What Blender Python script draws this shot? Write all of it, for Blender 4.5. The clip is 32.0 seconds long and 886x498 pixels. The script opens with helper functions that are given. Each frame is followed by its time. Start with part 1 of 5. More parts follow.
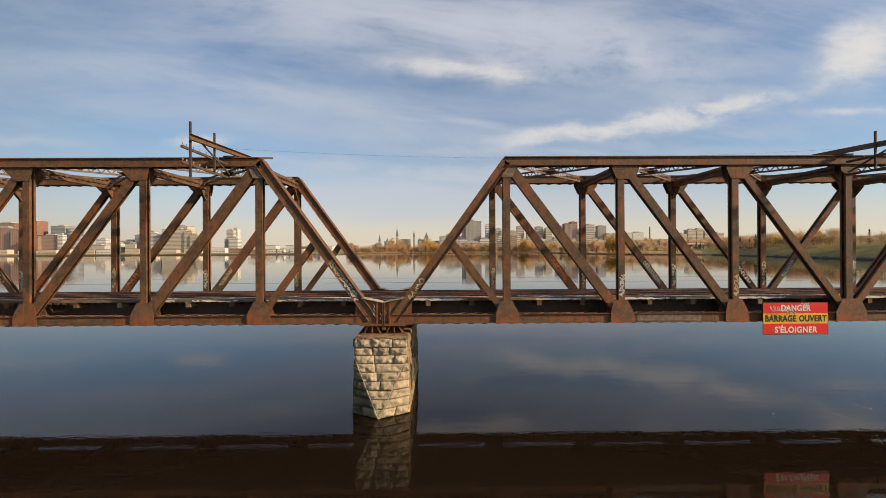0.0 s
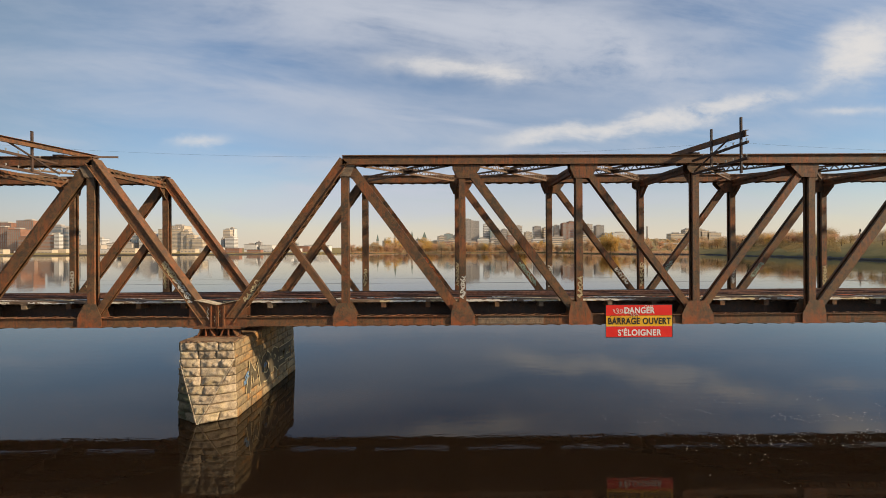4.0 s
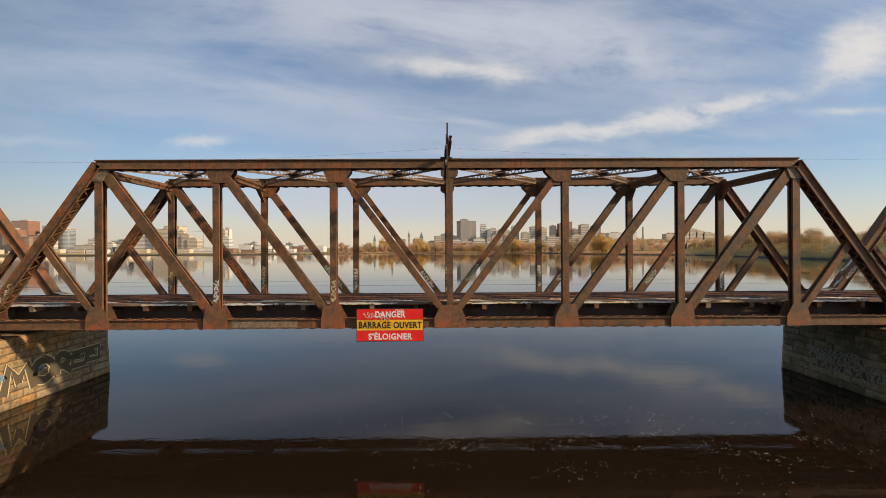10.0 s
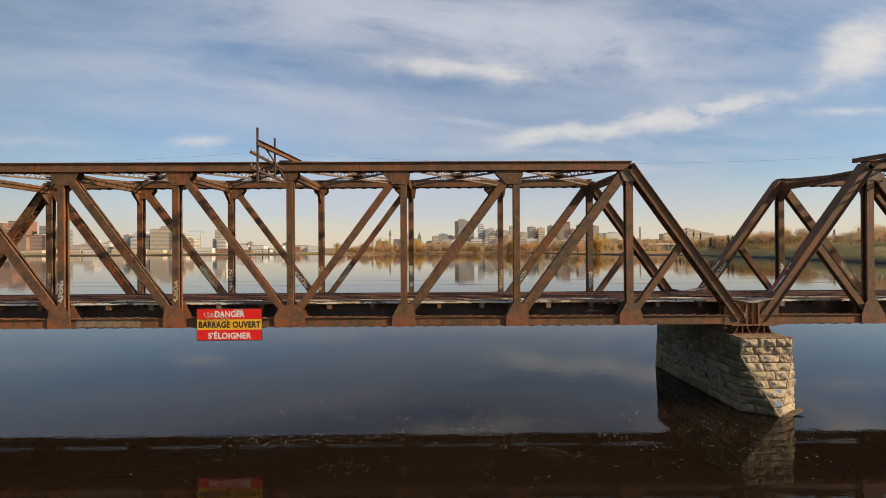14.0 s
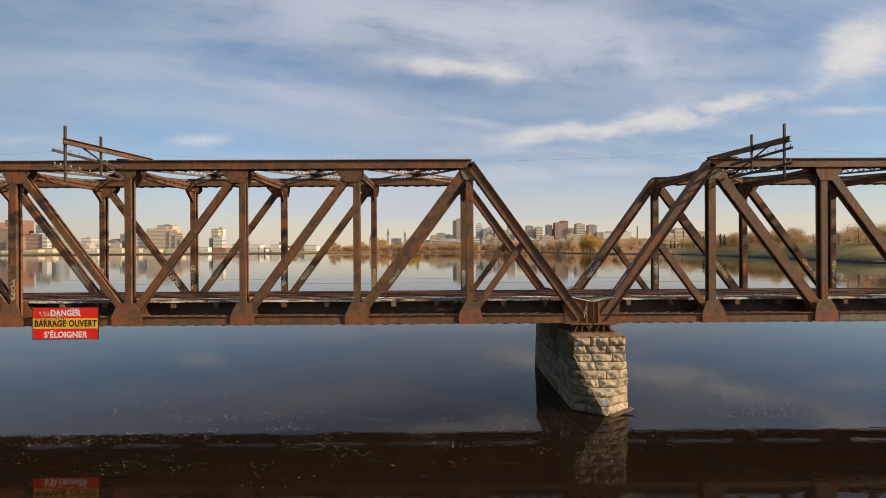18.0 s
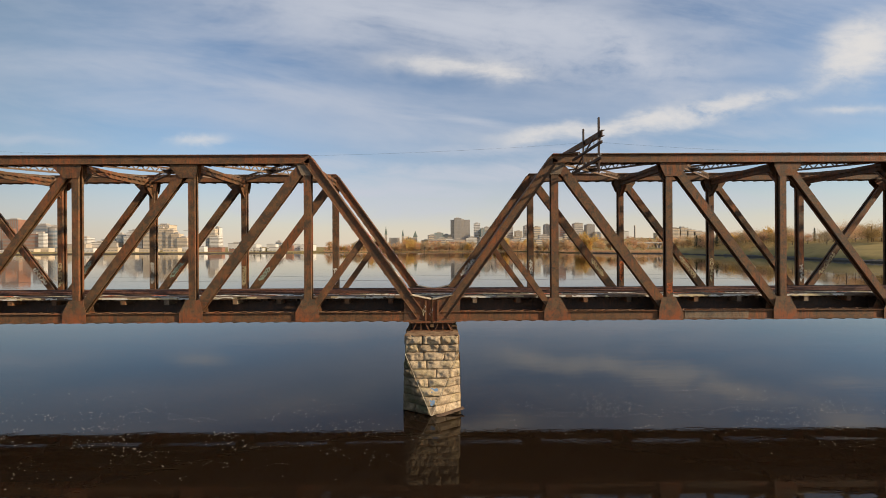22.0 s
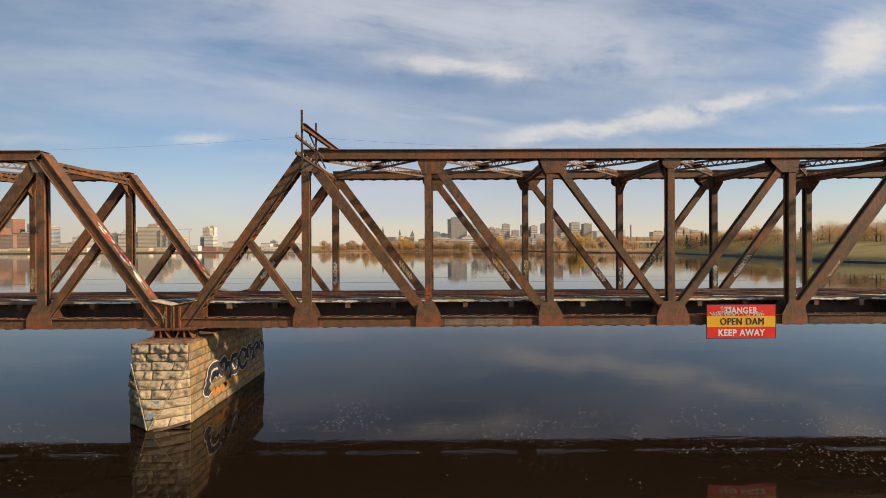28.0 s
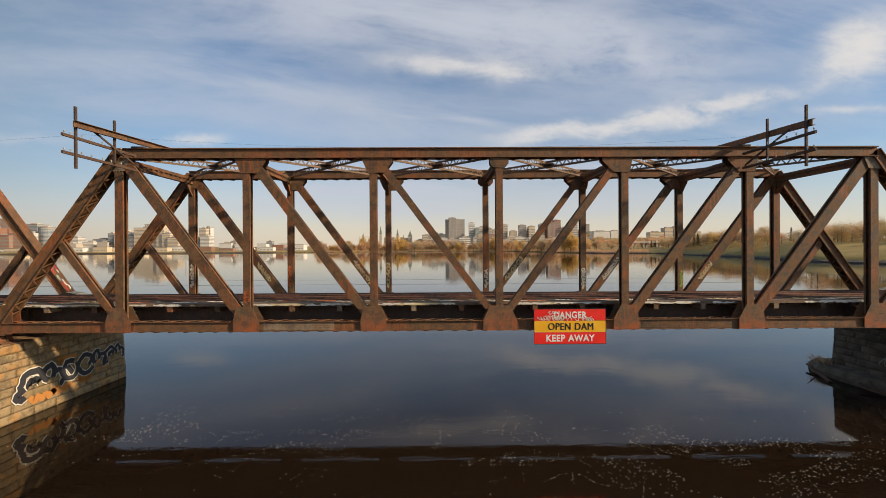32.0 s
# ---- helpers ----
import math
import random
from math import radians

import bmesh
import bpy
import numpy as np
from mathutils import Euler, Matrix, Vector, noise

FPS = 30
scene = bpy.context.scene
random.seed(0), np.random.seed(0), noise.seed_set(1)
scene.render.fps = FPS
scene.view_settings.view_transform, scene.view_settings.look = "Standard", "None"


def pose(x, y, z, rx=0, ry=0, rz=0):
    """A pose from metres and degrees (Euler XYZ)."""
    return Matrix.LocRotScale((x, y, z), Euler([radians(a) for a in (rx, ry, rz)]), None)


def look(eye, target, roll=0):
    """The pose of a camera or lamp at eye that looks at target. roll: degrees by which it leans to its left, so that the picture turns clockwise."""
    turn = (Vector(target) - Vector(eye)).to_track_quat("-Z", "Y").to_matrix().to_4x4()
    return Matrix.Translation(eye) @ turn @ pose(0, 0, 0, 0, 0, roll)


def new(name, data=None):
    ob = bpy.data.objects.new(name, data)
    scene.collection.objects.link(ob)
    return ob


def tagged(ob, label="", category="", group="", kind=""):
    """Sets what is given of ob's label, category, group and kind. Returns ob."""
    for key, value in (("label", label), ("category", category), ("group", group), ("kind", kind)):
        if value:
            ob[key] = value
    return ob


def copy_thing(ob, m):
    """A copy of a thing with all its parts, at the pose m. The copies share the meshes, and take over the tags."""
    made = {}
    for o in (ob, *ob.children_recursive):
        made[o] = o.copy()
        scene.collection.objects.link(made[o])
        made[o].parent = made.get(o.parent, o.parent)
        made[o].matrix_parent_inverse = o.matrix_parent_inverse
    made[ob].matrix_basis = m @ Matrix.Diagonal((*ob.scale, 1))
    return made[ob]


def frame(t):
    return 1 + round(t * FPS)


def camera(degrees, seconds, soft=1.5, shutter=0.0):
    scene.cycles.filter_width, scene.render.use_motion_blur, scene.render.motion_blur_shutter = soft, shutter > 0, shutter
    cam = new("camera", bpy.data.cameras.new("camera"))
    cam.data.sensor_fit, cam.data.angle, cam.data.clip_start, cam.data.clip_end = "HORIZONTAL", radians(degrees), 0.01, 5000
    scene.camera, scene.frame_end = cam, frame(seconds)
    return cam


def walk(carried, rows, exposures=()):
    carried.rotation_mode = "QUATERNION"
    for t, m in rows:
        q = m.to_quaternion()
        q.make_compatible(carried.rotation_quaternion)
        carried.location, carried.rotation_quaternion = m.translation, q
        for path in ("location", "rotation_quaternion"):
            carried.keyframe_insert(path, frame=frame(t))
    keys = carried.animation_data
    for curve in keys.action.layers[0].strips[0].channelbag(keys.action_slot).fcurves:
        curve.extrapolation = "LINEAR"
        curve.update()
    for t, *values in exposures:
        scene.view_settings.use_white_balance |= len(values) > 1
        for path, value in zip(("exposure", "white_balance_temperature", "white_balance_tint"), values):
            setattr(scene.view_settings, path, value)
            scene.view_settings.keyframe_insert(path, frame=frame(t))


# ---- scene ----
# x runs along the bridge, y away from the camera across the river, z up from the water.
cam = camera(90.25, 32.0, soft=0.65)
PATH = [
    (0.0, pose(2.977, -23.55, 8.206, 90.094, 0.3, -0.458)),
    (2.0, pose(7.150, -23.35, 8.210, 90.096, 0.3, -0.455)),
    (3.5, pose(10.380, -23.15, 8.235, 90.059, 0.3, -0.455)),
    (6.0, pose(15.750, -23.00, 8.230, 90.025, 0.3, -0.455)),
    (9.0, pose(22.175, -23.20, 8.360, 90.048, 0.3, -0.460)),
    (11.0, pose(26.450, -23.42, 8.385, 90.087, 0.3, -0.461)),
    (14.0, pose(32.880, -23.90, 8.397, 90.084, 0.3, -0.460)),
    (17.0, pose(39.350, -23.92, 8.360, 90.015, 0.3, -0.459)),
    (19.5, pose(44.740, -23.80, 8.240, 89.952, 0.3, -0.461)),
    (22.0, pose(50.120, -23.55, 8.140, 89.917, 0.3, -0.462)),
    (25.0, pose(56.500, -22.88, 8.152, 89.882, 0.3, -0.460)),
    (28.0, pose(62.920, -22.20, 8.230, 89.815, 0.3, -0.460)),
    (30.0, pose(67.270, -21.75, 8.268, 89.820, 0.3, -0.465)),
    (32.0, pose(71.640, -21.50, 8.283, 89.860, 0.3, -0.480)),
]
walk(cam, PATH, exposures=[(0.0, 0.0), (32.0, 0.0)])

# ---------------------------------------------------------------- light
SUN_AZ, SUN_EL = 110.0, 25.5          # clockwise from +y, and up
sun_way = Vector((math.sin(radians(SUN_AZ)) * math.cos(radians(SUN_EL)),
                  math.cos(radians(SUN_AZ)) * math.cos(radians(SUN_EL)), math.sin(radians(SUN_EL))))
sun = new("sun", bpy.data.lights.new("sun", "SUN"))
sun.data.energy, sun.data.angle, sun.data.color = 5.0, radians(2.4), (1.0, 0.785, 0.53)
sun.matrix_world = look(sun_way * 300, (0, 0, 0))


class Nodes:
    """Short hand for node trees."""

    def __init__(self, tree):
        self.t = tree
        tree.nodes.clear()

    def n(self, kind, operation=None, use_clamp=None, data_type=None, blend_type=None, interpolation_type=None, i_1=None):
        node = self.t.nodes.new(kind)
        if operation:
            node.operation = operation
        if use_clamp:
            node.use_clamp = use_clamp
        if data_type:
            node.data_type = data_type
        if blend_type:
            node.blend_type = blend_type
        if interpolation_type:
            node.interpolation_type = interpolation_type
        if i_1 is not None:
            node.inputs[1].default_value = i_1
        return node

    def link(self, a, b):
        self.t.links.new(a, b)

    def put(self, node, i, v):
        if hasattr(v, "is_linked"):
            self.link(v, node.inputs[i])
        elif v is not None:
            node.inputs[i].default_value = v

    def m(self, op, a, b=None, c=None, clamp=False):
        node = self.n("ShaderNodeMath", operation=op, use_clamp=clamp)
        for i, v in enumerate((a, b, c)):
            self.put(node, i, v)
        return node.outputs[0]

    def mix(self, f, a, b, blend="MIX"):
        node = self.n("ShaderNodeMix", data_type="RGBA", blend_type=blend)
        self.put(node, 0, f)
        for i, v in ((6, a), (7, b)):
            self.put(node, i, (*v, 1) if isinstance(v, tuple) and len(v) == 3 else v)
        return node.outputs[2]

    def noise(self, vec, scale, detail=4.0, rough=0.55, dist=0.0):
        node = self.n("ShaderNodeTexNoise")
        if vec is not None:
            self.link(vec, node.inputs["Vector"])
        for key, v in (("Scale", scale), ("Detail", detail), ("Roughness", rough), ("Distortion", dist)):
            node.inputs[key].default_value = v
        return node.outputs[0]

    def ramp(self, v, lo, hi, a=0.0, b=1.0):
        node = self.n("ShaderNodeMapRange", interpolation_type="SMOOTHSTEP")
        for i, w in enumerate((v, lo, hi, a, b)):
            self.put(node, i, w)
        return node.outputs[0]

    def xyz(self, x, y, z):
        node = self.n("ShaderNodeCombineXYZ")
        for i, w in enumerate((x, y, z)):
            self.put(node, i, w)
        return node.outputs[0]


world = bpy.data.worlds.new("sky")
scene.world = world
world.use_nodes = True
w = Nodes(world.node_tree)
sky = w.n("ShaderNodeTexSky")
sky.sky_type, sky.sun_disc = "NISHITA", False
sky.sun_elevation, sky.sun_rotation = radians(SUN_EL), radians(SUN_AZ)
sky.altitude, sky.air_density, sky.dust_density, sky.ozone_density = 60, 1.0, 0.6, 1.6
way = w.n("ShaderNodeTexCoord").outputs["Generated"]
sep = w.n("ShaderNodeSeparateXYZ")
w.link(way, sep.inputs[0])
ahead = w.m("MAXIMUM", w.m("ABSOLUTE", sep.outputs[1]), 0.12)
su = w.m("DIVIDE", sep.outputs[0], ahead)
sv = w.m("DIVIDE", sep.outputs[2], ahead)


def streaks(turn, sx, sy, off, detail=6.0, dist=0.6):
    """Cloud grain drawn out along a direction (degrees) of the sky."""
    c, s = math.cos(radians(turn)), math.sin(radians(turn))
    a = w.m("ADD", w.m("MULTIPLY", su, c), w.m("MULTIPLY", sv, s))
    b = w.m("SUBTRACT", w.m("MULTIPLY", sv, c), w.m("MULTIPLY", su, s))
    return w.noise(w.xyz(w.m("MULTIPLY", a, sx), w.m("MULTIPLY", b, sy), off), 1.0, detail, 0.6, dist)


def puff(u, v, a, b, turn=0.0, power=1.0):
    """A soft oval of cloud round a direction of the sky."""
    c, s = math.cos(radians(turn)), math.sin(radians(turn))
    x, y = w.m("SUBTRACT", su, u), w.m("SUBTRACT", sv, v)
    p = w.m("DIVIDE", w.m("ADD", w.m("MULTIPLY", x, c), w.m("MULTIPLY", y, s)), a)
    q = w.m("DIVIDE", w.m("SUBTRACT", w.m("MULTIPLY", y, c), w.m("MULTIPLY", x, s)), b)
    r = w.m("ADD", w.m("MULTIPLY", p, p), w.m("MULTIPLY", q, q))
    return w.m("MULTIPLY", w.m("POWER", 2.718, w.m("MULTIPLY", r, -1.0)), power)


fine = streaks(-8, 1.3, 6.0, 3.1, 5.0, 0.5)
wisp = streaks(-6, 2.4, 11.0, 8.7, dist=0.9)
hair = streaks(-4, 5.0, 26.0, 5.3, 7.0, 0.5)
lump = w.noise(w.xyz(w.m("MULTIPLY", su, 9.0), w.m("MULTIPLY", sv, 19.0), 2.0), 1.0, 8.0, 0.62, 0.2)
# the outlines of the clouds are torn by drifting their directions
torn = w.noise(w.xyz(w.m("MULTIPLY", su, 5.0), w.m("MULTIPLY", sv, 9.0), 6.0), 1.0, 6.0, 0.6, 0.3)
torn = w.m("SUBTRACT", torn, 0.5)
plain_u, plain_v = su, sv
su = w.m("ADD", plain_u, w.m("MULTIPLY", torn, 0.13))
sv = w.m("ADD", plain_v, w.m("MULTIPLY", torn, -0.060))
veil = w.m("MULTIPLY", w.ramp(fine, 0.28, 0.72), w.ramp(plain_v, 0.28, 0.54, 0.07, 0.50))
veil = w.m("ADD", veil, w.m("MULTIPLY", w.ramp(wisp, 0.40, 0.78), 0.11))
veil = w.m("ADD", veil, w.m("MULTIPLY", w.ramp(hair, 0.45, 0.80), 0.10))
thin = [
    # u, v, half-lengths, turn, strength, grain
    (-0.42, 0.310, 0.42, 0.045, -9, 0.55, fine),
    (-0.05, 0.262, 0.24, 0.026, -5, 0.45, wisp),
    (0.08, 0.290, 0.09, 0.010, -12, 0.55, wisp),
    (-0.02, 0.530, 0.55, 0.075, -3, 1.25, fine),
    (0.22, 0.460, 0.24, 0.070, -8, 1.10, lump),
    (0.42, 0.470, 0.13, 0.050, -30, 0.75, lump),
    (0.62, 0.400, 0.30, 0.050, 6, 0.40, fine),
    (-0.92, 0.420, 0.26, 0.030, -2, 0.45, wisp),
    (-0.12, 0.130, 0.20, 0.022, -2, 0.60, wisp),
    (0.20, 0.105, 0.60, 0.030, 0, 0.75, wisp),
    (-0.80, 0.330, 0.30, 0.060, -4, 0.35, wisp),
    (0.58, 0.246, 0.22, 0.016, 4, 0.55, wisp),
    (0.13, 0.218, 0.20, 0.010, -2, 0.80, hair),
    (-0.12, 0.190, 0.30, 0.014, -3, 0.70, hair),
    (0.30, 0.172, 0.35, 0.016, 1, 0.60, hair),
    (0.25, 0.520, 0.16, 0.030, -14, 0.60, lump),
    (0.46, 0.430, 0.05, 0.030, -35, 0.80, lump),
    (-0.200, 0.130, 0.130, 0.011, -2, 1.50, hair),
    (-0.040, 0.138, 0.130, 0.013, -3, 1.30, hair),
    (-0.45, 0.385, 0.50, 0.028, -7, 0.60, fine),
    (-0.25, 0.330, 0.34, 0.024, -9, 0.65, wisp),
    (-0.12, 0.470, 0.24, 0.085, -8, 0.45, fine),
    (0.36, 0.335, 0.46, 0.075, 7, 0.30, fine),
    (0.60, 0.430, 0.20, 0.075, 50, 0.38, lump),
    (0.70, 0.285, 0.34, 0.030, 4, 0.25, wisp),
    (-0.93, 0.248, 0.10, 0.012, 0, 0.80, hair),
    (-0.35, 0.095, 0.45, 0.030, 0, 0.55, wisp),
    (0.12, 0.165, 0.55, 0.022, -1, 0.70, hair),
    (0.45, 0.205, 0.40, 0.022, 2, 0.55, hair),
]
for u, v, a, b, turn, power, grain in thin:
    veil = w.m("ADD", veil, w.m("MULTIPLY", puff(u, v, a, b, turn, power), w.ramp(grain, 0.22, 0.66)))
bright = 0.0
thick = [
    # u, v, half-lengths, turn, strength, how even
    (0.030, 0.412, 0.125, 0.020, -2, 1.15, 0.35),
    (0.125, 0.404, 0.065, 0.013, -4, 0.75, 0.30),
    (0.345, 0.266, 0.170, 0.015, 5, 1.35, 0.35),
    (0.230, 0.246, 0.070, 0.012, 12, 0.80, 0.30),
    (0.560, 0.300, 0.130, 0.020, 9, 1.05, 0.05),
    (0.700, 0.335, 0.110, 0.020, 7, 0.90, 0.05),
    (0.975, 0.455, 0.074, 0.055, 28, 2.00, 0.35),
    (0.900, 0.400, 0.060, 0.025, 20, 0.80, 0.30),
    (0.935, 0.312, 0.075, 0.009, 2, 0.75, 0.30),
    (-0.535, 0.245, 0.050, 0.012, 4, 0.85, 0.40),
]
for u, v, a, b, turn, power, even in thick:
    bright = w.m("ADD", bright, w.m("MULTIPLY", puff(u, v, a, b, turn, power), w.ramp(lump, 0.30, 0.68, even, 1.0)))
veil = w.m("MULTIPLY", w.m("MULTIPLY", veil, w.ramp(plain_v, 0.62, 1.3, 1.0, 0.25)), w.ramp(plain_u, -1.05, -0.5, 0.60, 1.0))
fade = w.ramp(sep.outputs[2], -0.01, 0.06)
veil = w.m("MULTIPLY", w.m("SUBTRACT", 1.0, w.m("POWER", 2.718, w.m("MULTIPLY", veil, -1.15))), fade)
bright = w.m("MULTIPLY", w.m("SUBTRACT", 1.0, w.m("POWER", 2.718, w.m("MULTIPLY", bright, -1.6))), fade)
low = w.ramp(plain_v, -0.02, 0.34, 1.0, 0.0)
clear = w.mix(1.0, sky.outputs[0], (1.02, 1.14, 1.23), "MULTIPLY")
clear = w.mix(w.ramp(plain_u, -1.15, -0.30, 0.62, 0.0), clear, (2.45, 3.05, 3.55))
dust = w.mix(w.ramp(plain_u, -1.1, 0.1), (6.35, 5.25, 4.15), (7.8, 6.55, 5.05))
hazy = w.mix(w.m("MULTIPLY", w.m("POWER", low, 2.35), 0.92), clear, dust)
clouded = w.mix(veil, hazy, (5.55, 5.85, 6.60))
clouded = w.mix(bright, clouded, (7.6, 7.3, 7.05))
back = w.n("ShaderNodeBackground", i_1=0.1)
w.link(clouded, back.inputs[0])
w.link(back.outputs[0], w.n("ShaderNodeOutputWorld").inputs[0])


# ---------------------------------------------------------------- materials
def material(name, rough=0.8, metal=0.0, build=None, base=(0.5, 0.5, 0.5), bump=0.0, ior=None):
    """A principled material; build(nodes, coordinate, random) gives its colour, height and roughness."""
    mat = bpy.data.materials.new(name)
    mat.use_nodes = True
    k = Nodes(mat.node_tree)
    p = k.n("ShaderNodeBsdfPrincipled")
    p.inputs["Roughness"].default_value = rough
    p.inputs["Metallic"].default_value = metal
    p.inputs["Base Color"].default_value = (*base, 1)
    if ior:
        p.inputs["IOR"].default_value = ior
    k.link(p.outputs[0], k.n("ShaderNodeOutputMaterial").inputs[0])
    if build:
        tex = k.n("ShaderNodeTexCoord").outputs["Object"]
        rnd = k.n("ShaderNodeObjectInfo").outputs["Random"]
        shift = k.n("ShaderNodeVectorMath", operation="ADD")
        k.link(tex, shift.inputs[0])
        k.link(k.xyz(k.m("MULTIPLY", rnd, 37.0), k.m("MULTIPLY", rnd, 11.0), k.m("MULTIPLY", rnd, 23.0)), shift.inputs[1])
        got = build(k, shift.outputs[0], rnd)
        k.link(got[0], p.inputs["Base Color"])
        if len(got) > 1 and got[1] is not None:
            b = k.n("ShaderNodeBump")
            b.inputs["Strength"].default_value = bump
            b.inputs["Distance"].default_value = 0.02
            k.link(got[1], b.inputs["Height"])
            k.link(b.outputs[0], p.inputs["Normal"])
        if len(got) > 2:
            k.link(got[2], p.inputs["Roughness"])
    return mat


def steel(name, dark, brown, rust, amount, wet_foot=False):
    """Old riveted steel: remains of dark paint, brown rust, brighter rust patches and pale runs."""
    def build(k, v, r):
        big = k.noise(v, 0.55, 5, 0.6, 0.4)
        mid = k.noise(v, 2.6, 6, 0.65, 0.3)
        grain = k.noise(v, 15.0, 8, 0.78, 0.3)
        runs = k.n("ShaderNodeMapping")
        runs.inputs["Scale"].default_value = (5.0, 5.0, 0.6)
        k.link(v, runs.inputs["Vector"])
        drip = k.noise(runs.outputs[0], 1.6, 5, 0.6)
        c = k.mix(k.ramp(mid, 0.38, 0.62), dark, brown)
        c = k.mix(k.m("MULTIPLY", k.ramp(big, 0.5 - amount, 0.72 - amount), k.ramp(drip, 0.35, 0.7)), c, rust)
        c = k.mix(k.m("MULTIPLY", k.ramp(drip, 0.62, 0.78), 0.35), c, (0.24, 0.19, 0.13))
        c = k.mix(k.m("MULTIPLY", k.ramp(k.noise(v, 7.0, 6, 0.7, 0.2), 0.50, 0.62), 0.36), c, rust)
        c = k.mix(k.m("MULTIPLY", k.ramp(grain, 0.50, 0.63), 0.60), c, (0.026, 0.018, 0.011))
        c = k.mix(k.m("MULTIPLY", k.ramp(grain, 0.46, 0.34), 0.25), c, rust)
        if wet_foot:
            # raw orange rust where rain gathers at the foot of a plate
            place = k.n("ShaderNodeSeparateXYZ")
            k.link(k.n("ShaderNodeNewGeometry").outputs["Position"], place.inputs[0])
            level = k.m("ADD", place.outputs[2], k.m("MULTIPLY", big, 1.4))
            c = k.mix(k.m("MULTIPLY", k.ramp(level, 5.90, 4.95), k.ramp(mid, 0.40, 0.62, 0.15, 0.85)), c, (0.38, 0.090, 0.024))
        h = k.m("ADD", k.m("MULTIPLY", mid, 0.4), grain)
        return c, h, k.ramp(mid, 0.3, 0.7, 0.62, 0.9)
    return material(name, 0.8, 0.0, build, bump=0.6)


M_STEEL = steel("weathered_steel", (0.070, 0.048, 0.025), (0.175, 0.096, 0.042), (0.32, 0.094, 0.026), 0.08)
M_CHORD = steel("rusty_chord_steel", (0.095, 0.056, 0.026), (0.190, 0.098, 0.042), (0.34, 0.098, 0.027), 0.06)
M_RED = steel("bright_rust", (0.11, 0.060, 0.028), (0.20, 0.085, 0.034), (0.38, 0.095, 0.026), 0.06)
M_GUSSET = steel("rust_footed_plate", (0.098, 0.068, 0.036), (0.180, 0.112, 0.055), (0.36, 0.088, 0.022), 0.05, True)
# lighter steel copy with the bracing's sunlit look in its colour
M_BRACE = steel("pale_bracing", (0.13, 0.085, 0.052), (0.25, 0.165, 0.105), (0.30, 0.14, 0.06), 0.0)
# darker steel copy; under the deck it carries the shade in its colour
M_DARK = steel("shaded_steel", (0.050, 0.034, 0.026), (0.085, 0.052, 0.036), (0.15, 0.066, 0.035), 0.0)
M_PALE = steel("pale_paint_steel", (0.16, 0.12, 0.08), (0.30, 0.22, 0.14), (0.32, 0.15, 0.06), 0.0)
M_WIRE = material("grey_wire", 0.5, 0.4, base=(0.09, 0.09, 0.10))
M_GLASS = material("insulator_glass", 0.2, 0.0, base=(0.38, 0.36, 0.31))


def wood_build(a, b, scale):
    def build(k, v, r):
        mp = k.n("ShaderNodeMapping")
        mp.inputs["Scale"].default_value = scale
        k.link(v, mp.inputs["Vector"])
        g = k.noise(mp.outputs[0], 6.0, 6, 0.65, 0.6)
        big = k.noise(v, 1.3, 4)
        c = k.mix(k.ramp(g, 0.3, 0.7), a, b)
        c = k.mix(k.m("MULTIPLY", k.ramp(big, 0.45, 0.7), 0.5), c, (0.06, 0.045, 0.035))
        c = k.mix(k.m("MULTIPLY", r, 0.35), c, (0.05, 0.035, 0.025))
        return c, g
    return build


M_TIE = material("creosoted_timber", 0.9, 0, wood_build((0.070, 0.038, 0.024), (0.16, 0.088, 0.054), (4, 0.5, 4)), bump=0.4)
M_PLANK = material("weathered_planks", 0.9, 0, wood_build((0.14, 0.088, 0.056), (0.32, 0.215, 0.140), (0.4, 6, 6)), bump=0.4)
M_RAIL = material("rusty_rail", 0.6, 0, lambda k, v, r: (k.mix(k.ramp(k.noise(v, 5.0, 5), 0.35, 0.65), (0.12, 0.052, 0.032), (0.24, 0.108, 0.064)), None))


def stone_build(k, v, r):
    big = k.noise(v, 0.8, 5, 0.6, 0.3)
    mid = k.noise(v, 3.2, 8, 0.68, 0.3)
    grain = k.noise(v, 19.0, 7, 0.78)
    c = k.mix(r, (0.40, 0.300, 0.190), (0.62, 0.480, 0.310))
    c = k.mix(k.m("MULTIPLY", k.ramp(big, 0.47, 0.66), 0.6), c, (0.56, 0.44, 0.22))
    c = k.mix(k.m("MULTIPLY", k.ramp(mid, 0.42, 0.70), 0.70), c, (0.20, 0.140, 0.085))
    c = k.mix(k.m("MULTIPLY", k.ramp(grain, 0.50, 0.66), 0.5), c, (0.64, 0.54, 0.38))
    c = k.mix(k.m("MULTIPLY", k.ramp(grain, 0.48, 0.36), 0.7), c, (0.15, 0.098, 0.055))
    return c, k.m("ADD", mid, k.m("MULTIPLY", grain, 0.6))


M_STONE = material("limestone", 0.9, 0, stone_build, bump=1.0)


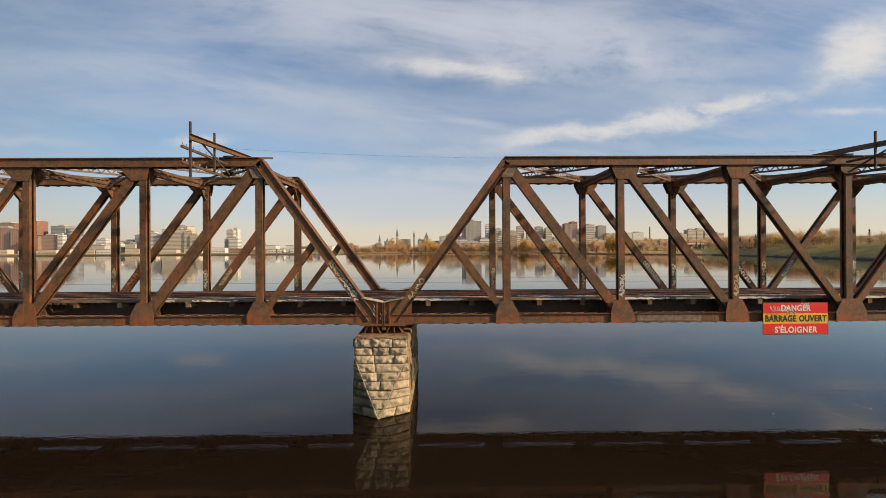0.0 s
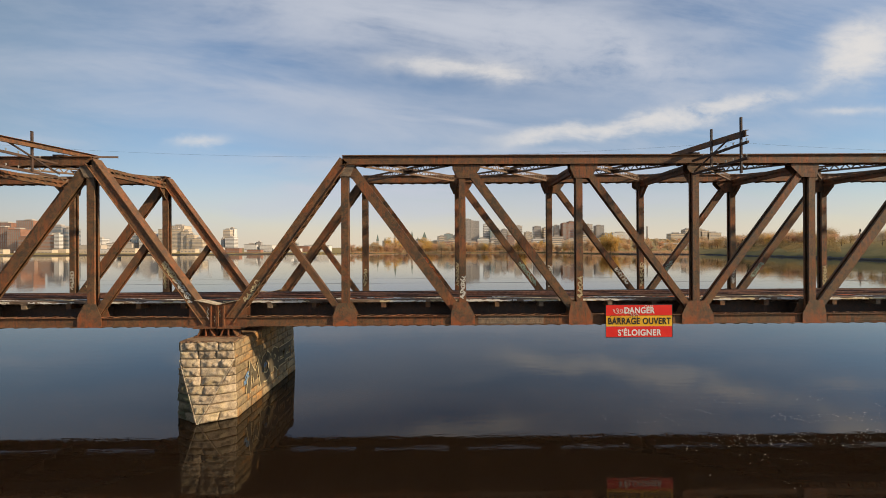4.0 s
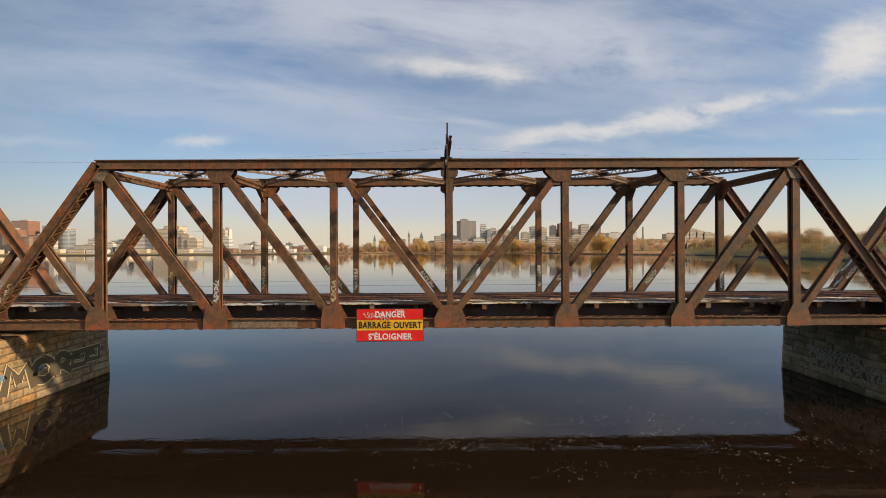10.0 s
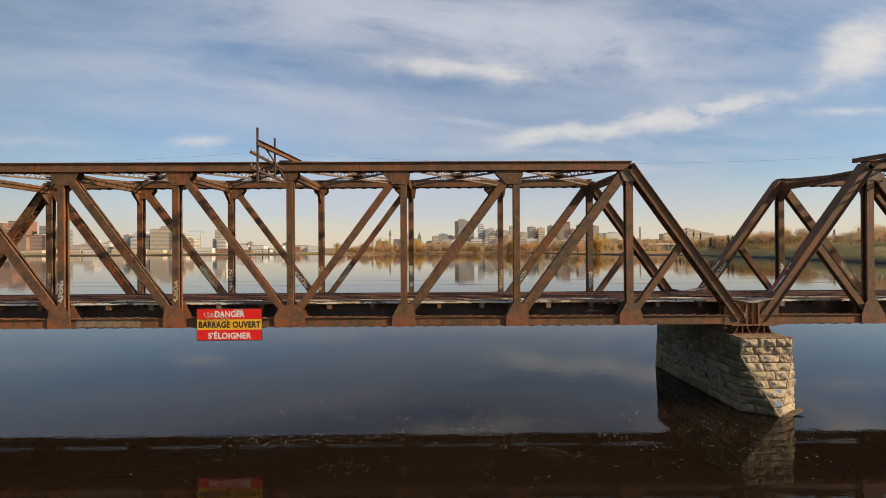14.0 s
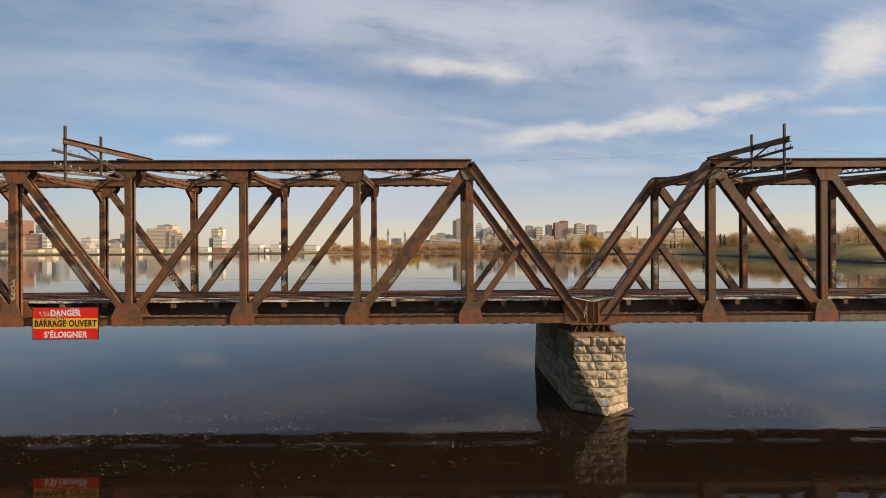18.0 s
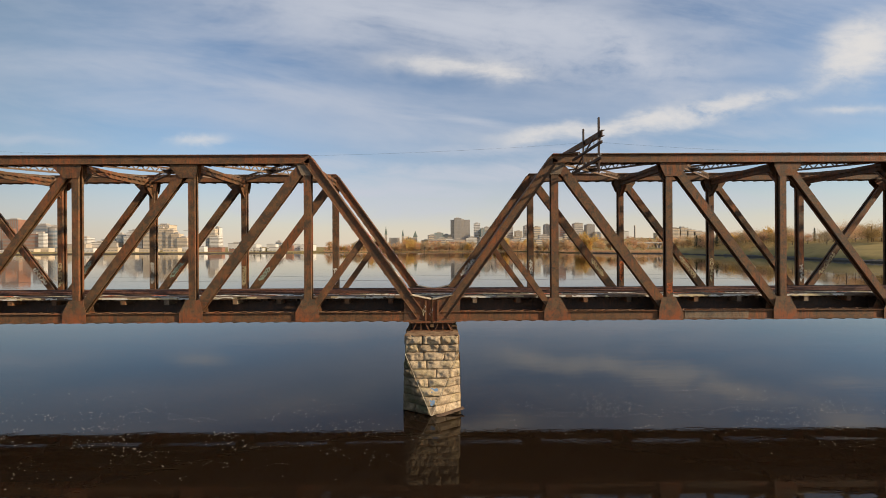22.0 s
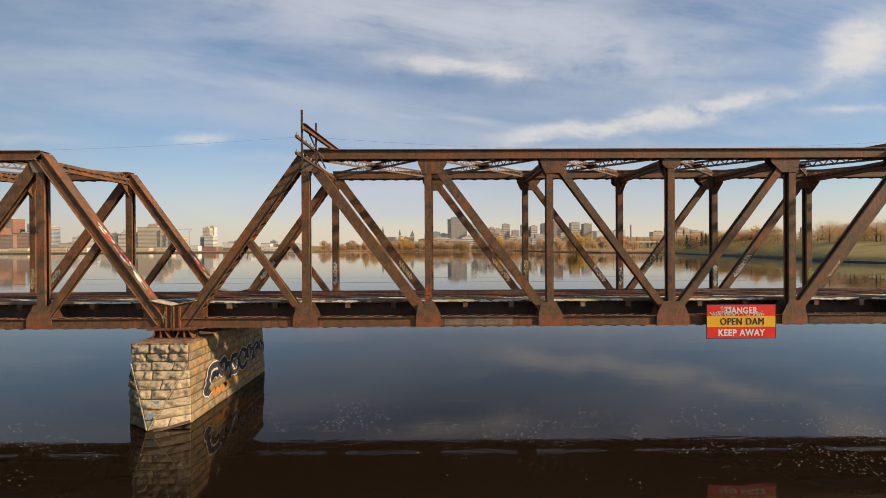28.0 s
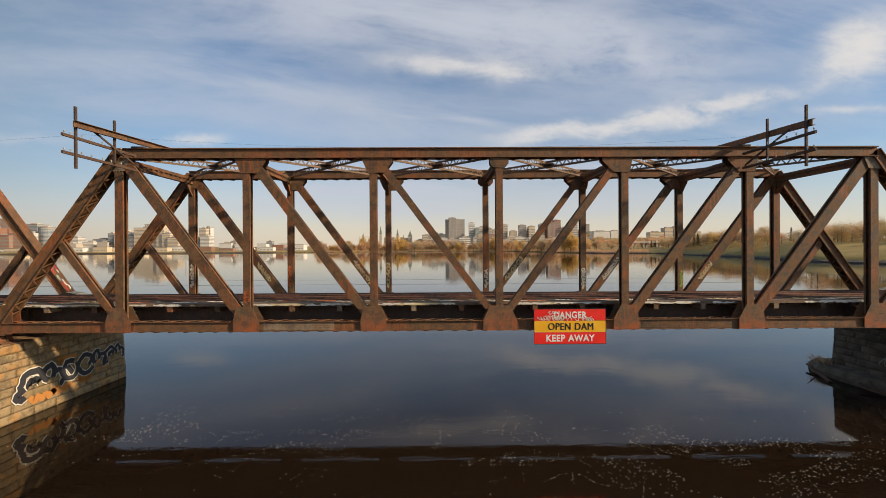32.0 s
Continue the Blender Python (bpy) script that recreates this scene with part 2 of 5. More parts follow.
def side_build(k, v, r):
    big = k.noise(v, 0.5, 6, 0.62, 0.8)
    mid = k.noise(v, 2.8, 8, 0.70, 0.3)
    fleck = k.noise(v, 14.0, 6, 0.75)
    c = k.mix(r, (0.29, 0.200, 0.100), (0.36, 0.260, 0.138))
    c = k.mix(k.ramp(big, 0.50, 0.66), c, (0.46, 0.225, 0.065))
    c = k.mix(k.m("MULTIPLY", k.ramp(big, 0.46, 0.32), 0.5), c, (0.15, 0.122, 0.060))
    c = k.mix(k.m("MULTIPLY", k.ramp(mid, 0.44, 0.62), 0.72), c, (0.12, 0.085, 0.048))
    c = k.mix(k.m("MULTIPLY", k.ramp(fleck, 0.52, 0.66), 0.4), c, (0.46, 0.37, 0.23))
    return c, k.m("ADD", mid, k.m("MULTIPLY", fleck, 0.3))


M_SIDE = material("dressed_limestone", 0.9, 0, side_build, bump=1.2)


# mossy stone for the -x faces, darkened further to carry their shade
def moss_shade_build(k, v, r):
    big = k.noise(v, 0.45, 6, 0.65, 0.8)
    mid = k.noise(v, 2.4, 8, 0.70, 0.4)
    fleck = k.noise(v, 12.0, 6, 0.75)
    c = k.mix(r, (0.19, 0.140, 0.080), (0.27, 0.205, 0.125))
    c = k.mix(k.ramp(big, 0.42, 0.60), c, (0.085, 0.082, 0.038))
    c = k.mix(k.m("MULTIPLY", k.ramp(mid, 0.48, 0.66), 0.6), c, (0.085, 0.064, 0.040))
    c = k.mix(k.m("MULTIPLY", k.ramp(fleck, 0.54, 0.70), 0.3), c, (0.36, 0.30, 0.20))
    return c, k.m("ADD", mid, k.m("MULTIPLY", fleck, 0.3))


M_MOSS_SHADE = material("mossy_shaded_limestone", 0.9, 0, moss_shade_build, bump=0.7)
M_MORTAR = material("old_mortar", 0.95, 0, lambda k, v, r: (k.mix(k.noise(v, 6.0, 5), (0.11, 0.082, 0.052), (0.24, 0.185, 0.12)), k.noise(v, 18.0)), bump=0.5)
M_SEAT = material("rust_stained_stone", 0.9, 0, lambda k, v, r: (k.mix(k.ramp(k.noise(v, 2.2, 7, 0.68), 0.35, 0.65), (0.13, 0.066, 0.034), (0.36, 0.235, 0.125)), k.noise(v, 7.0, 6)), bump=0.7)
# third pier's stone: grime, and the pier's shade put into the same dark colour
M_GRIME_SHADE = material("grimy_shaded_limestone", 0.95, 0, lambda k, v, r: (k.mix(k.ramp(k.noise(v, 1.2, 6, 0.65), 0.35, 0.68), (0.075, 0.060, 0.045), (0.165, 0.132, 0.098)), k.noise(v, 9.0, 6)), bump=0.6)
M_CREAM = material("pale_cream_iron", 0.8, 0, lambda k, v, r: (k.mix(k.ramp(k.noise(v, 4.0, 5), 0.4, 0.65), (0.60, 0.50, 0.34), (0.34, 0.24, 0.14)), None))
M_WET = material("wet_stone", 0.35, 0, lambda k, v, r: (k.mix(k.noise(v, 3.0, 5), (0.05, 0.038, 0.022), (0.11, 0.085, 0.05)), k.noise(v, 9.0)), bump=0.5)


def water_material():
    mat = bpy.data.materials.new("river_water")
    mat.use_nodes = True
    k = Nodes(mat.node_tree)
    p = k.n("ShaderNodeBsdfPrincipled")
    p.inputs["IOR"].default_value = 1.265
    p.inputs["Roughness"].default_value = 0.014
    p.subsurface_method = "BURLEY"
    p.inputs["Subsurface Weight"].default_value = 1.0
    p.inputs["Subsurface Radius"].default_value = (4.0, 3.2, 2.4)
    p.inputs["Subsurface Scale"].default_value = 1.0
    tex = k.n("ShaderNodeTexCoord").outputs["Object"]
    mp = k.n("ShaderNodeMapping")
    mp.inputs["Scale"].default_value = (0.30, 0.9, 1.0)
    k.link(tex, mp.inputs["Vector"])
    slow = k.noise(mp.outputs[0], 0.22, 3, 0.5, 0.3)
    chop = k.noise(mp.outputs[0], 5.5, 3, 0.55, 0.2)
    quick = k.noise(mp.outputs[0], 1.7, 4, 0.55, 0.2)
    murk = k.noise(tex, 0.02, 4)
    k.link(k.mix(murk, (0.0140, 0.0086, 0.0050), (0.0182, 0.0112, 0.0062)), p.inputs["Base Color"])
    b = k.n("ShaderNodeBump")
    b.inputs["Strength"].default_value = 0.042
    b.inputs["Distance"].default_value = 0.10
    k.link(k.m("ADD", k.m("ADD", k.m("MULTIPLY", slow, 1.6), k.m("MULTIPLY", quick, 0.85)), k.m("MULTIPLY", chop, 0.22)), b.inputs["Height"])
    k.link(b.outputs[0], p.inputs["Normal"])
    k.link(p.outputs[0], k.n("ShaderNodeOutputMaterial").inputs[0])
    return mat


M_WATER = water_material()


def land_build(k, v, r):
    big = k.noise(v, 0.012, 5, 0.6)
    mid = k.noise(v, 0.09, 5, 0.6)
    fine_ = k.noise(v, 1.2, 4, 0.6)
    c = k.mix(k.ramp(mid, 0.35, 0.65), (0.26, 0.185, 0.044), (0.34, 0.245, 0.066))
    c = k.mix(k.m("MULTIPLY", k.ramp(big, 0.5, 0.66), 0.6), c, (0.38, 0.25, 0.10))
    c = k.mix(k.m("MULTIPLY", fine_, 0.35), c, (0.23, 0.165, 0.055))
    return c, fine_


M_LAND = material("autumn_grass", 1.0, 0, land_build, bump=0.3)
M_ROCK = material("shore_rock", 0.95, 0, lambda k, v, r: (k.mix(k.noise(v, 0.8, 5), (0.055, 0.045, 0.035), (0.15, 0.125, 0.10)), k.noise(v, 2.0)), bump=0.6)


def leaf_mat(name, a, b):
    def build(k, v, r):
        isl = k.n("ShaderNodeNewGeometry").outputs["Random Per Island"]
        c = k.mix(isl, a, b)
        return (k.mix(k.m("MULTIPLY", r, 0.4), c, a),)
    mat = material(name, 0.9, 0, build)
    tree = mat.node_tree
    solid, out = tree.nodes["Principled BSDF"], tree.nodes["Material Output"]
    thru, both = tree.nodes.new("ShaderNodeBsdfTranslucent"), tree.nodes.new("ShaderNodeMixShader")
    both.inputs[0].default_value = 0.5
    tree.links.new(solid.inputs["Base Color"].links[0].from_socket, thru.inputs["Color"])
    tree.links.new(solid.outputs[0], both.inputs[1])
    tree.links.new(thru.outputs[0], both.inputs[2])
    tree.links.new(both.outputs[0], out.inputs["Surface"])
    return mat


# broadleaf colours raised above their own tone to carry distance haze
M_LEAF = [
    leaf_mat("orange_leaves", (0.52, 0.30, 0.11), (0.64, 0.40, 0.16)),
    leaf_mat("yellow_leaves", (0.66, 0.43, 0.12), (0.76, 0.53, 0.19)),
    leaf_mat("brown_leaves", (0.64, 0.42, 0.22), (0.74, 0.52, 0.29)),
    leaf_mat("russet_twigs", (0.66, 0.41, 0.24), (0.76, 0.51, 0.32)),
    leaf_mat("grey_twigs", (0.52, 0.41, 0.25), (0.64, 0.50, 0.32)),
    leaf_mat("spruce_needles", (0.030, 0.042, 0.020), (0.060, 0.075, 0.034)),
    leaf_mat("olive_leaves", (0.40, 0.27, 0.11), (0.50, 0.36, 0.16)),
]
M_BARK = material("bark", 0.95, 0, base=(0.10, 0.075, 0.055))


def wall_mat(name, a, b):
    return material(name, 0.85, 0, lambda k, v, r: (k.mix(k.ramp(k.noise(v, 0.15, 5), 0.3, 0.7), a, b), None))


M_BRICK = wall_mat("red_brick_wall", (0.27, 0.135, 0.085), (0.34, 0.175, 0.115))
# concrete walls lightened; some haze of distance is in their colours
M_BEIGE = wall_mat("beige_concrete_wall", (0.56, 0.45, 0.31), (0.64, 0.52, 0.38))
M_WHITE = wall_mat("white_wall", (0.62, 0.59, 0.54), (0.72, 0.69, 0.63))
M_GREY = wall_mat("grey_concrete_wall", (0.46, 0.40, 0.33), (0.54, 0.47, 0.39))
M_SLATE = wall_mat("dark_grey_wall", (0.32, 0.29, 0.26), (0.38, 0.34, 0.30))
M_COPPER = wall_mat("green_copper_roof", (0.15, 0.19, 0.16), (0.20, 0.24, 0.20))
M_PANE = material("window_glass", 0.25, 0.45, base=(0.46, 0.42, 0.37))
M_TEAL = wall_mat("teal_glass_wall", (0.22, 0.30, 0.29), (0.28, 0.36, 0.34))
M_BLUE = material("blue_glass", 0.2, 0.6, base=(0.26, 0.33, 0.38))
M_ROOF = wall_mat("flat_roof", (0.16, 0.15, 0.14), (0.22, 0.20, 0.18))
M_SIGN_RED = material("sign_red", 0.5, 0, lambda k, v, r: (k.mix(k.ramp(k.noise(v, 1.5, 5), 0.35, 0.75), (0.80, 0.016, 0.008), (0.88, 0.032, 0.014)), None))
M_SIGN_YEL = material("sign_yellow", 0.5, 0, lambda k, v, r: (k.mix(k.ramp(k.noise(v, 1.5, 5), 0.35, 0.75), (0.88, 0.43, 0.008), (0.92, 0.52, 0.03)), None))
M_SIGN_WHITE = material("sign_white", 0.5, base=(0.80, 0.78, 0.72))
M_SIGN_BLACK = material("sign_black", 0.5, base=(0.02, 0.018, 0.016))
PAINT = {
    "white": material("white_spray", 0.8, base=(0.72, 0.68, 0.58)),
    "cream": material("cream_spray", 0.8, base=(0.62, 0.50, 0.28)),
    "orange": material("orange_spray", 0.8, base=(0.62, 0.15, 0.04)),
    "red": material("red_spray", 0.8, base=(0.48, 0.05, 0.03)),
    "green": material("green_spray", 0.8, base=(0.34, 0.46, 0.08)),
    "mint": material("mint_spray", 0.8, base=(0.36, 0.46, 0.36)),
    "blue": material("blue_spray", 0.8, base=(0.18, 0.30, 0.46)),
    "umber": material("umber_spray", 0.8, base=(0.105, 0.082, 0.048)),
    "rust": material("faded_orange_spray", 0.9, base=(0.50, 0.21, 0.05)),
    "grey": material("faded_grey_spray", 0.9, base=(0.27, 0.26, 0.23)),
    "black": material("black_spray", 0.8, base=(0.035, 0.033, 0.040)),
}


# ---------------------------------------------------------------- mesh helpers
class Shape:
    """Gathers vertices and faces of one mesh."""

    def __init__(self):
        self.v, self.f = [], []

    def add(self, verts, faces):
        n = len(self.v)
        self.v += [tuple(p) for p in verts]
        self.f += [tuple(i + n for i in face) for face in faces]
        return self

    def hexa(self, p):
        """Eight corners: four of the bottom round, four of the top round."""
        return self.add(p, [(3, 2, 1, 0), (4, 5, 6, 7), (0, 1, 5, 4), (1, 2, 6, 5), (2, 3, 7, 6), (3, 0, 4, 7)])

    def box(self, x0, x1, y0, y1, z0, z1):
        return self.hexa([(x0, y0, z0), (x1, y0, z0), (x1, y1, z0), (x0, y1, z0),
                          (x0, y0, z1), (x1, y0, z1), (x1, y1, z1), (x0, y1, z1)])

    def bar(self, a, b, side, depth, w0, w1, d0, d1):
        """A straight bar from a to b; its section spans w0..w1 along side and d0..d1 along depth."""
        a, b, side, depth = Vector(a), Vector(b), Vector(side), Vector(depth)
        cut = [side * w0 + depth * d0, side * w1 + depth * d0, side * w1 + depth * d1, side * w0 + depth * d1]
        return self.hexa([a + c for c in cut] + [b + c for c in cut])

    def prism(self, outline, y0, y1):
        """A plate: an outline of (x, z) between two values of y."""
        n = len(outline)
        p = [(x, y0, z) for x, z in outline] + [(x, y1, z) for x, z in outline]
        return self.add(p, [tuple(range(n)), tuple(range(2 * n - 1, n - 1, -1))] +
                        [(i, i + n, (i + 1) % n + n, (i + 1) % n) for i in range(n)])

    def tube(self, a, b, r0, r1, n=6):
        a, b = Vector(a), Vector(b)
        q = (b - a).to_track_quat("Z", "Y").to_matrix()
        ring = [q @ Vector((math.cos(6.2832 * i / n), math.sin(6.2832 * i / n), 0)) for i in range(n)]
        return self.add([a + c * r0 for c in ring] + [b + c * r1 for c in ring],
                        [(i, (i + 1) % n, (i + 1) % n + n, i + n) for i in range(n)] +
                        [tuple(range(n - 1, -1, -1)), tuple(range(n, 2 * n))])

    def mesh(self, name, mat):
        me = bpy.data.meshes.new(name)
        me.from_pydata(self.v, [], self.f)
        me.materials.append(mat)
        me.update()
        return me


def part(name, shape, mat, parent, label=""):
    """Links a shape (or a ready mesh) as one object under a thing or a part."""
    me = shape.mesh(name, mat) if isinstance(shape, Shape) else shape
    ob = new(name, me)
    ob.parent = parent
    if label:
        ob["label"] = label
    return ob


def thing(name, label, category, at=(0, 0, 0), group="", kind=""):
    ob = new(name)
    ob.location = at
    return tagged(ob, label, category, group, kind)


# ---------------------------------------------------------------- the river and its banks
PANEL, ENDGAP, WIDE = 6.1, 0.452, 6.22
SPAN = 8 * PANEL + 2 * ENDGAP           # from pier to pier
Z_LOW, Z_TOP = 4.30, 13.13              # underside of the bottom chord, top of the top chord
EYE = (40.0, -23.0)                     # where the bearings of the banks are taken from

shape = Shape().add([(-5000, -3000, 0), (5000, -3000, 0), (5000, 5000, 0), (-5000, 5000, 0)], [(0, 1, 2, 3)])
water = tagged(new("water", shape.mesh("water", M_WATER)), "calm dark brown river water mirroring the sky", "river", kind="structure")

# bearing in degrees (clockwise from +y) and the distance of the shore along it
SHORE = [(-180, 700), (-120, 900), (-70, 1150), (-45, 1190), (-31, 1000), (-19, 960), (-6, 1010), (11, 985), (16.7, 735), (22, 640),
         (29, 620), (33, 510), (36, 455), (41, 375), (45, 320), (56, 280), (70, 270), (100, 290), (140, 420), (180, 700)]


def shore(b):
    return float(np.interp(b, [s[0] for s in SHORE], [s[1] for s in SHORE]))


def rise(b, d):
    """Height of the land d metres behind the shore at a bearing."""
    right = min(1.0, max(0.0, (b - 26) / 10)) * (1.0 if b < 120 else 0.0)
    mid = min(1.0, max(0.0, (b - 15) / 6)) * (1.0 - right)
    z = np.interp(d, [-6, 0, 2.5, 8, 30, 75, 160, 500, 1600, 4000], [-2, -0.15, 1.1, 1.7, 2.4, 3.2, 4, 6, 14, 30])
    z += right * np.interp(d, [2, 10, 30, 75, 160, 500, 4000], [0.3, 1.2, 4.0, 7.5, 9.0, 11, 16])
    z += mid * np.interp(d, [2, 30, 160, 500, 900, 4000], [0, 0.8, 2.5, 12, 30, 40])
    return float(z)


def on_land(b, d):
    """A place on the land."""
    r = shore(b) + d
    return Vector((EYE[0] + r * math.sin(radians(b)), EYE[1] + r * math.cos(radians(b)), rise(b, d)))


steps = [-6, 0, 2.5, 8, 18, 30, 50, 75, 110, 160, 260, 500, 900, 1600, 3800]
turns = [-180 + 3 * i for i in range(35)] + [-75 + i for i in range(151)] + [75 + 3 * i for i in range(1, 36)]
shape = Shape()
for b in turns:
    for d in steps:
        p = on_land(b, d)
        jig = noise.noise(p * 0.05) * (1.2 if 0 < d < 60 else 0.0) + noise.noise(p * 0.008) * min(5.0, max(0, d) * 0.02)
        shape.v.append((p.x, p.y, p.z + (jig if d > 3 else 0)))
n = len(steps)
for i in range(len(turns) - 1):
    for j in range(n - 1):
        shape.f.append((i * n + j, i * n + j + 1, (i + 1) * n + j + 1, (i + 1) * n + j))
ground = tagged(new("ground", shape.mesh("ground", M_LAND)), "grassy river bank fading from green to autumn brown", "ground", kind="structure")
ground.data.polygons.foreach_set("use_smooth", [True] * len(ground.data.polygons))

# a loose band of rock along the water's edge
rng = random.Random(5)
shape = Shape()
for i in range(2600):
    b = rng.uniform(-48, 22)
    p = on_land(b, rng.uniform(-0.6, 2.2))
    s = rng.uniform(0.35, 1.1) * (1.4 if b < 15 else 0.8)
    q = Euler((rng.random() * 6, rng.random() * 6, rng.random() * 6)).to_matrix()
    c = [p + q @ Vector((x * s, y * s * 0.7, z * s * 0.6)) for z in (-0.5, 0.5) for x, y in ((-.5, -.5), (.5, -.4), (.45, .5), (-.5, .4))]
    shape.hexa(c)
tagged(new("shore_rocks", shape.mesh("shore_rocks", M_ROCK)), "dark boulders lining the river's edge", "rocks", kind="stuff")


# a dark trodden edge of earth and stone along the nearer bank
s, rng = Shape(), random.Random(15)
last = None
for i in range(171):
    b = 20 + i * 0.235
    h = 0.55 + 0.35 * rng.random() + (0.3 if b > 34 else 0)
    p, q = on_land(b, -0.8), on_land(b, 3.0)
    cut = [(p.x, p.y, -1.0), (p.x, p.y, h * 0.6), (q.x, q.y, h + 0.5), (q.x, q.y, -1.0)]
    n = len(s.v)
    s.v += cut
    if last is not None:
        s.f += [(last + j, last + (j + 1) % 4, n + (j + 1) % 4, n + j) for j in range(4)]
    last = n
tagged(new("bank_edge", s.mesh("bank_edge", M_ROCK)), "dark earth and stone edge of the grassy bank", "bank edge", kind="structure")


# ---------------------------------------------------------------- the truss spans
def frame_of(a, b):
    """Unit vectors of a member in the truss plane: along it and across it."""
    along = (Vector(b) - Vector(a)).normalized()
    return along, Vector((-along.z, 0, along.x))


def zigzag(shape, a, b, side, depth, half, level, step=0.42, wide=0.055, thick=0.012):
    """Lacing bars to and fro between the two sides of a member."""
    a, b, side, depth = Vector(a), Vector(b), Vector(side), Vector(depth)
    count = max(2, round((b - a).length / step))
    for i in range(count):
        p = a.lerp(b, i / count) + side * (half if i % 2 else -half) + depth * level
        q = a.lerp(b, (i + 1) / count) + side * (-half if i % 2 else half) + depth * level
        along = (q - p).normalized()
        shape.bar(p, q, along.cross(depth), depth, -wide / 2, wide / 2, 0, thick)


def box_member(a, b, half_w, half_d, lid, under, lips=0.09, drop=0.045):
    """Two built-up channels along y = +-half_w, with a cover plate or lacing on the upper and lower sides."""
    along, up = frame_of(a, b)
    if up.z < 0 or (abs(up.z) < 1e-6 and up.x < 0):
        up = -up
    y = Vector((0, 1, 0))
    s = Shape()
    for sgn in (-1, 1):
        e = sorted((sgn * half_w, sgn * (half_w - 0.02)))
        s.bar(a, b, y, up, e[0], e[1], -half_d, half_d)
        e = sorted((sgn * half_w, sgn * (half_w + lips)))
        s.bar(a, b, y, up, e[0], e[1], -half_d, -half_d + 0.02)
        s.bar(a, b, y, up, e[0], e[1], half_d - 0.02, half_d)
    if lid == "plate":
        s.bar(a, b, y, up, -half_w - lips, half_w + lips, half_d + 0.002, half_d + 0.024)
    elif lid == "lace":
        zigzag(s, a, b, y, up, half_w + lips * 0.5, half_d + 0.002, 0.36, 0.07, 0.030)
    if under == "lace":
        zigzag(s, a, b, y, up, half_w + lips * 0.5, -half_d - drop - 0.002, 0.36, 0.07, drop)
    return s


def h_member(a, b, half_w, half_d, web=True):
    """A built-up H: two lipped flange plates facing across the bridge, joined by a web; half_w in the truss plane."""
    a, b = Vector(a), Vector(b)
    along, across = frame_of(a, b)
    y = Vector((0, 1, 0))
    t, lip, core = 0.022, 0.11, 0.012 if web else 0.035
    q = [(half_w, half_d), (half_w, half_d - lip), (half_w - t, half_d - lip), (half_w - t, half_d - t), (core, half_d - t)]
    ring = q + [(c, -d) for c, d in reversed(q)]
    ring = ring + [(-c, -d) for c, d in ring]
    s = Shape()
    n = len(ring)
    for end in (a, b):
        s.v += [tuple(end + across * c + y * d) for c, d in ring]
    s.f = [(i, (i + 1) % n, (i + 1) % n + n, i + n) for i in range(n)] + [tuple(range(n - 1, -1, -1)), tuple(range(n, 2 * n))]
    return s


def rivets(shape, x0, x1, z, y, step, r=0.022, toward=-1):
    """A row of rivet heads along x on a plate that faces across the bridge."""
    for i in range(int((x1 - x0) / step) + 1):
        x = x0 + i * step
        shape.add([(x - r, y, z - r), (x + r, y, z - r), (x + r, y, z + r), (x - r, y, z + r), (x, y + toward * r, z)],
                  [(0, 1, 4), (1, 2, 4), (2, 3, 4), (3, 0, 4)])


LOW, TOP = Z_LOW + 0.25, Z_TOP - 0.26        # centre lines of the chords
X = [ENDGAP + PANEL * i for i in range(9)]   # panel points
X_IN = 0.30                                  # the end pin's place beyond the pier's centre line


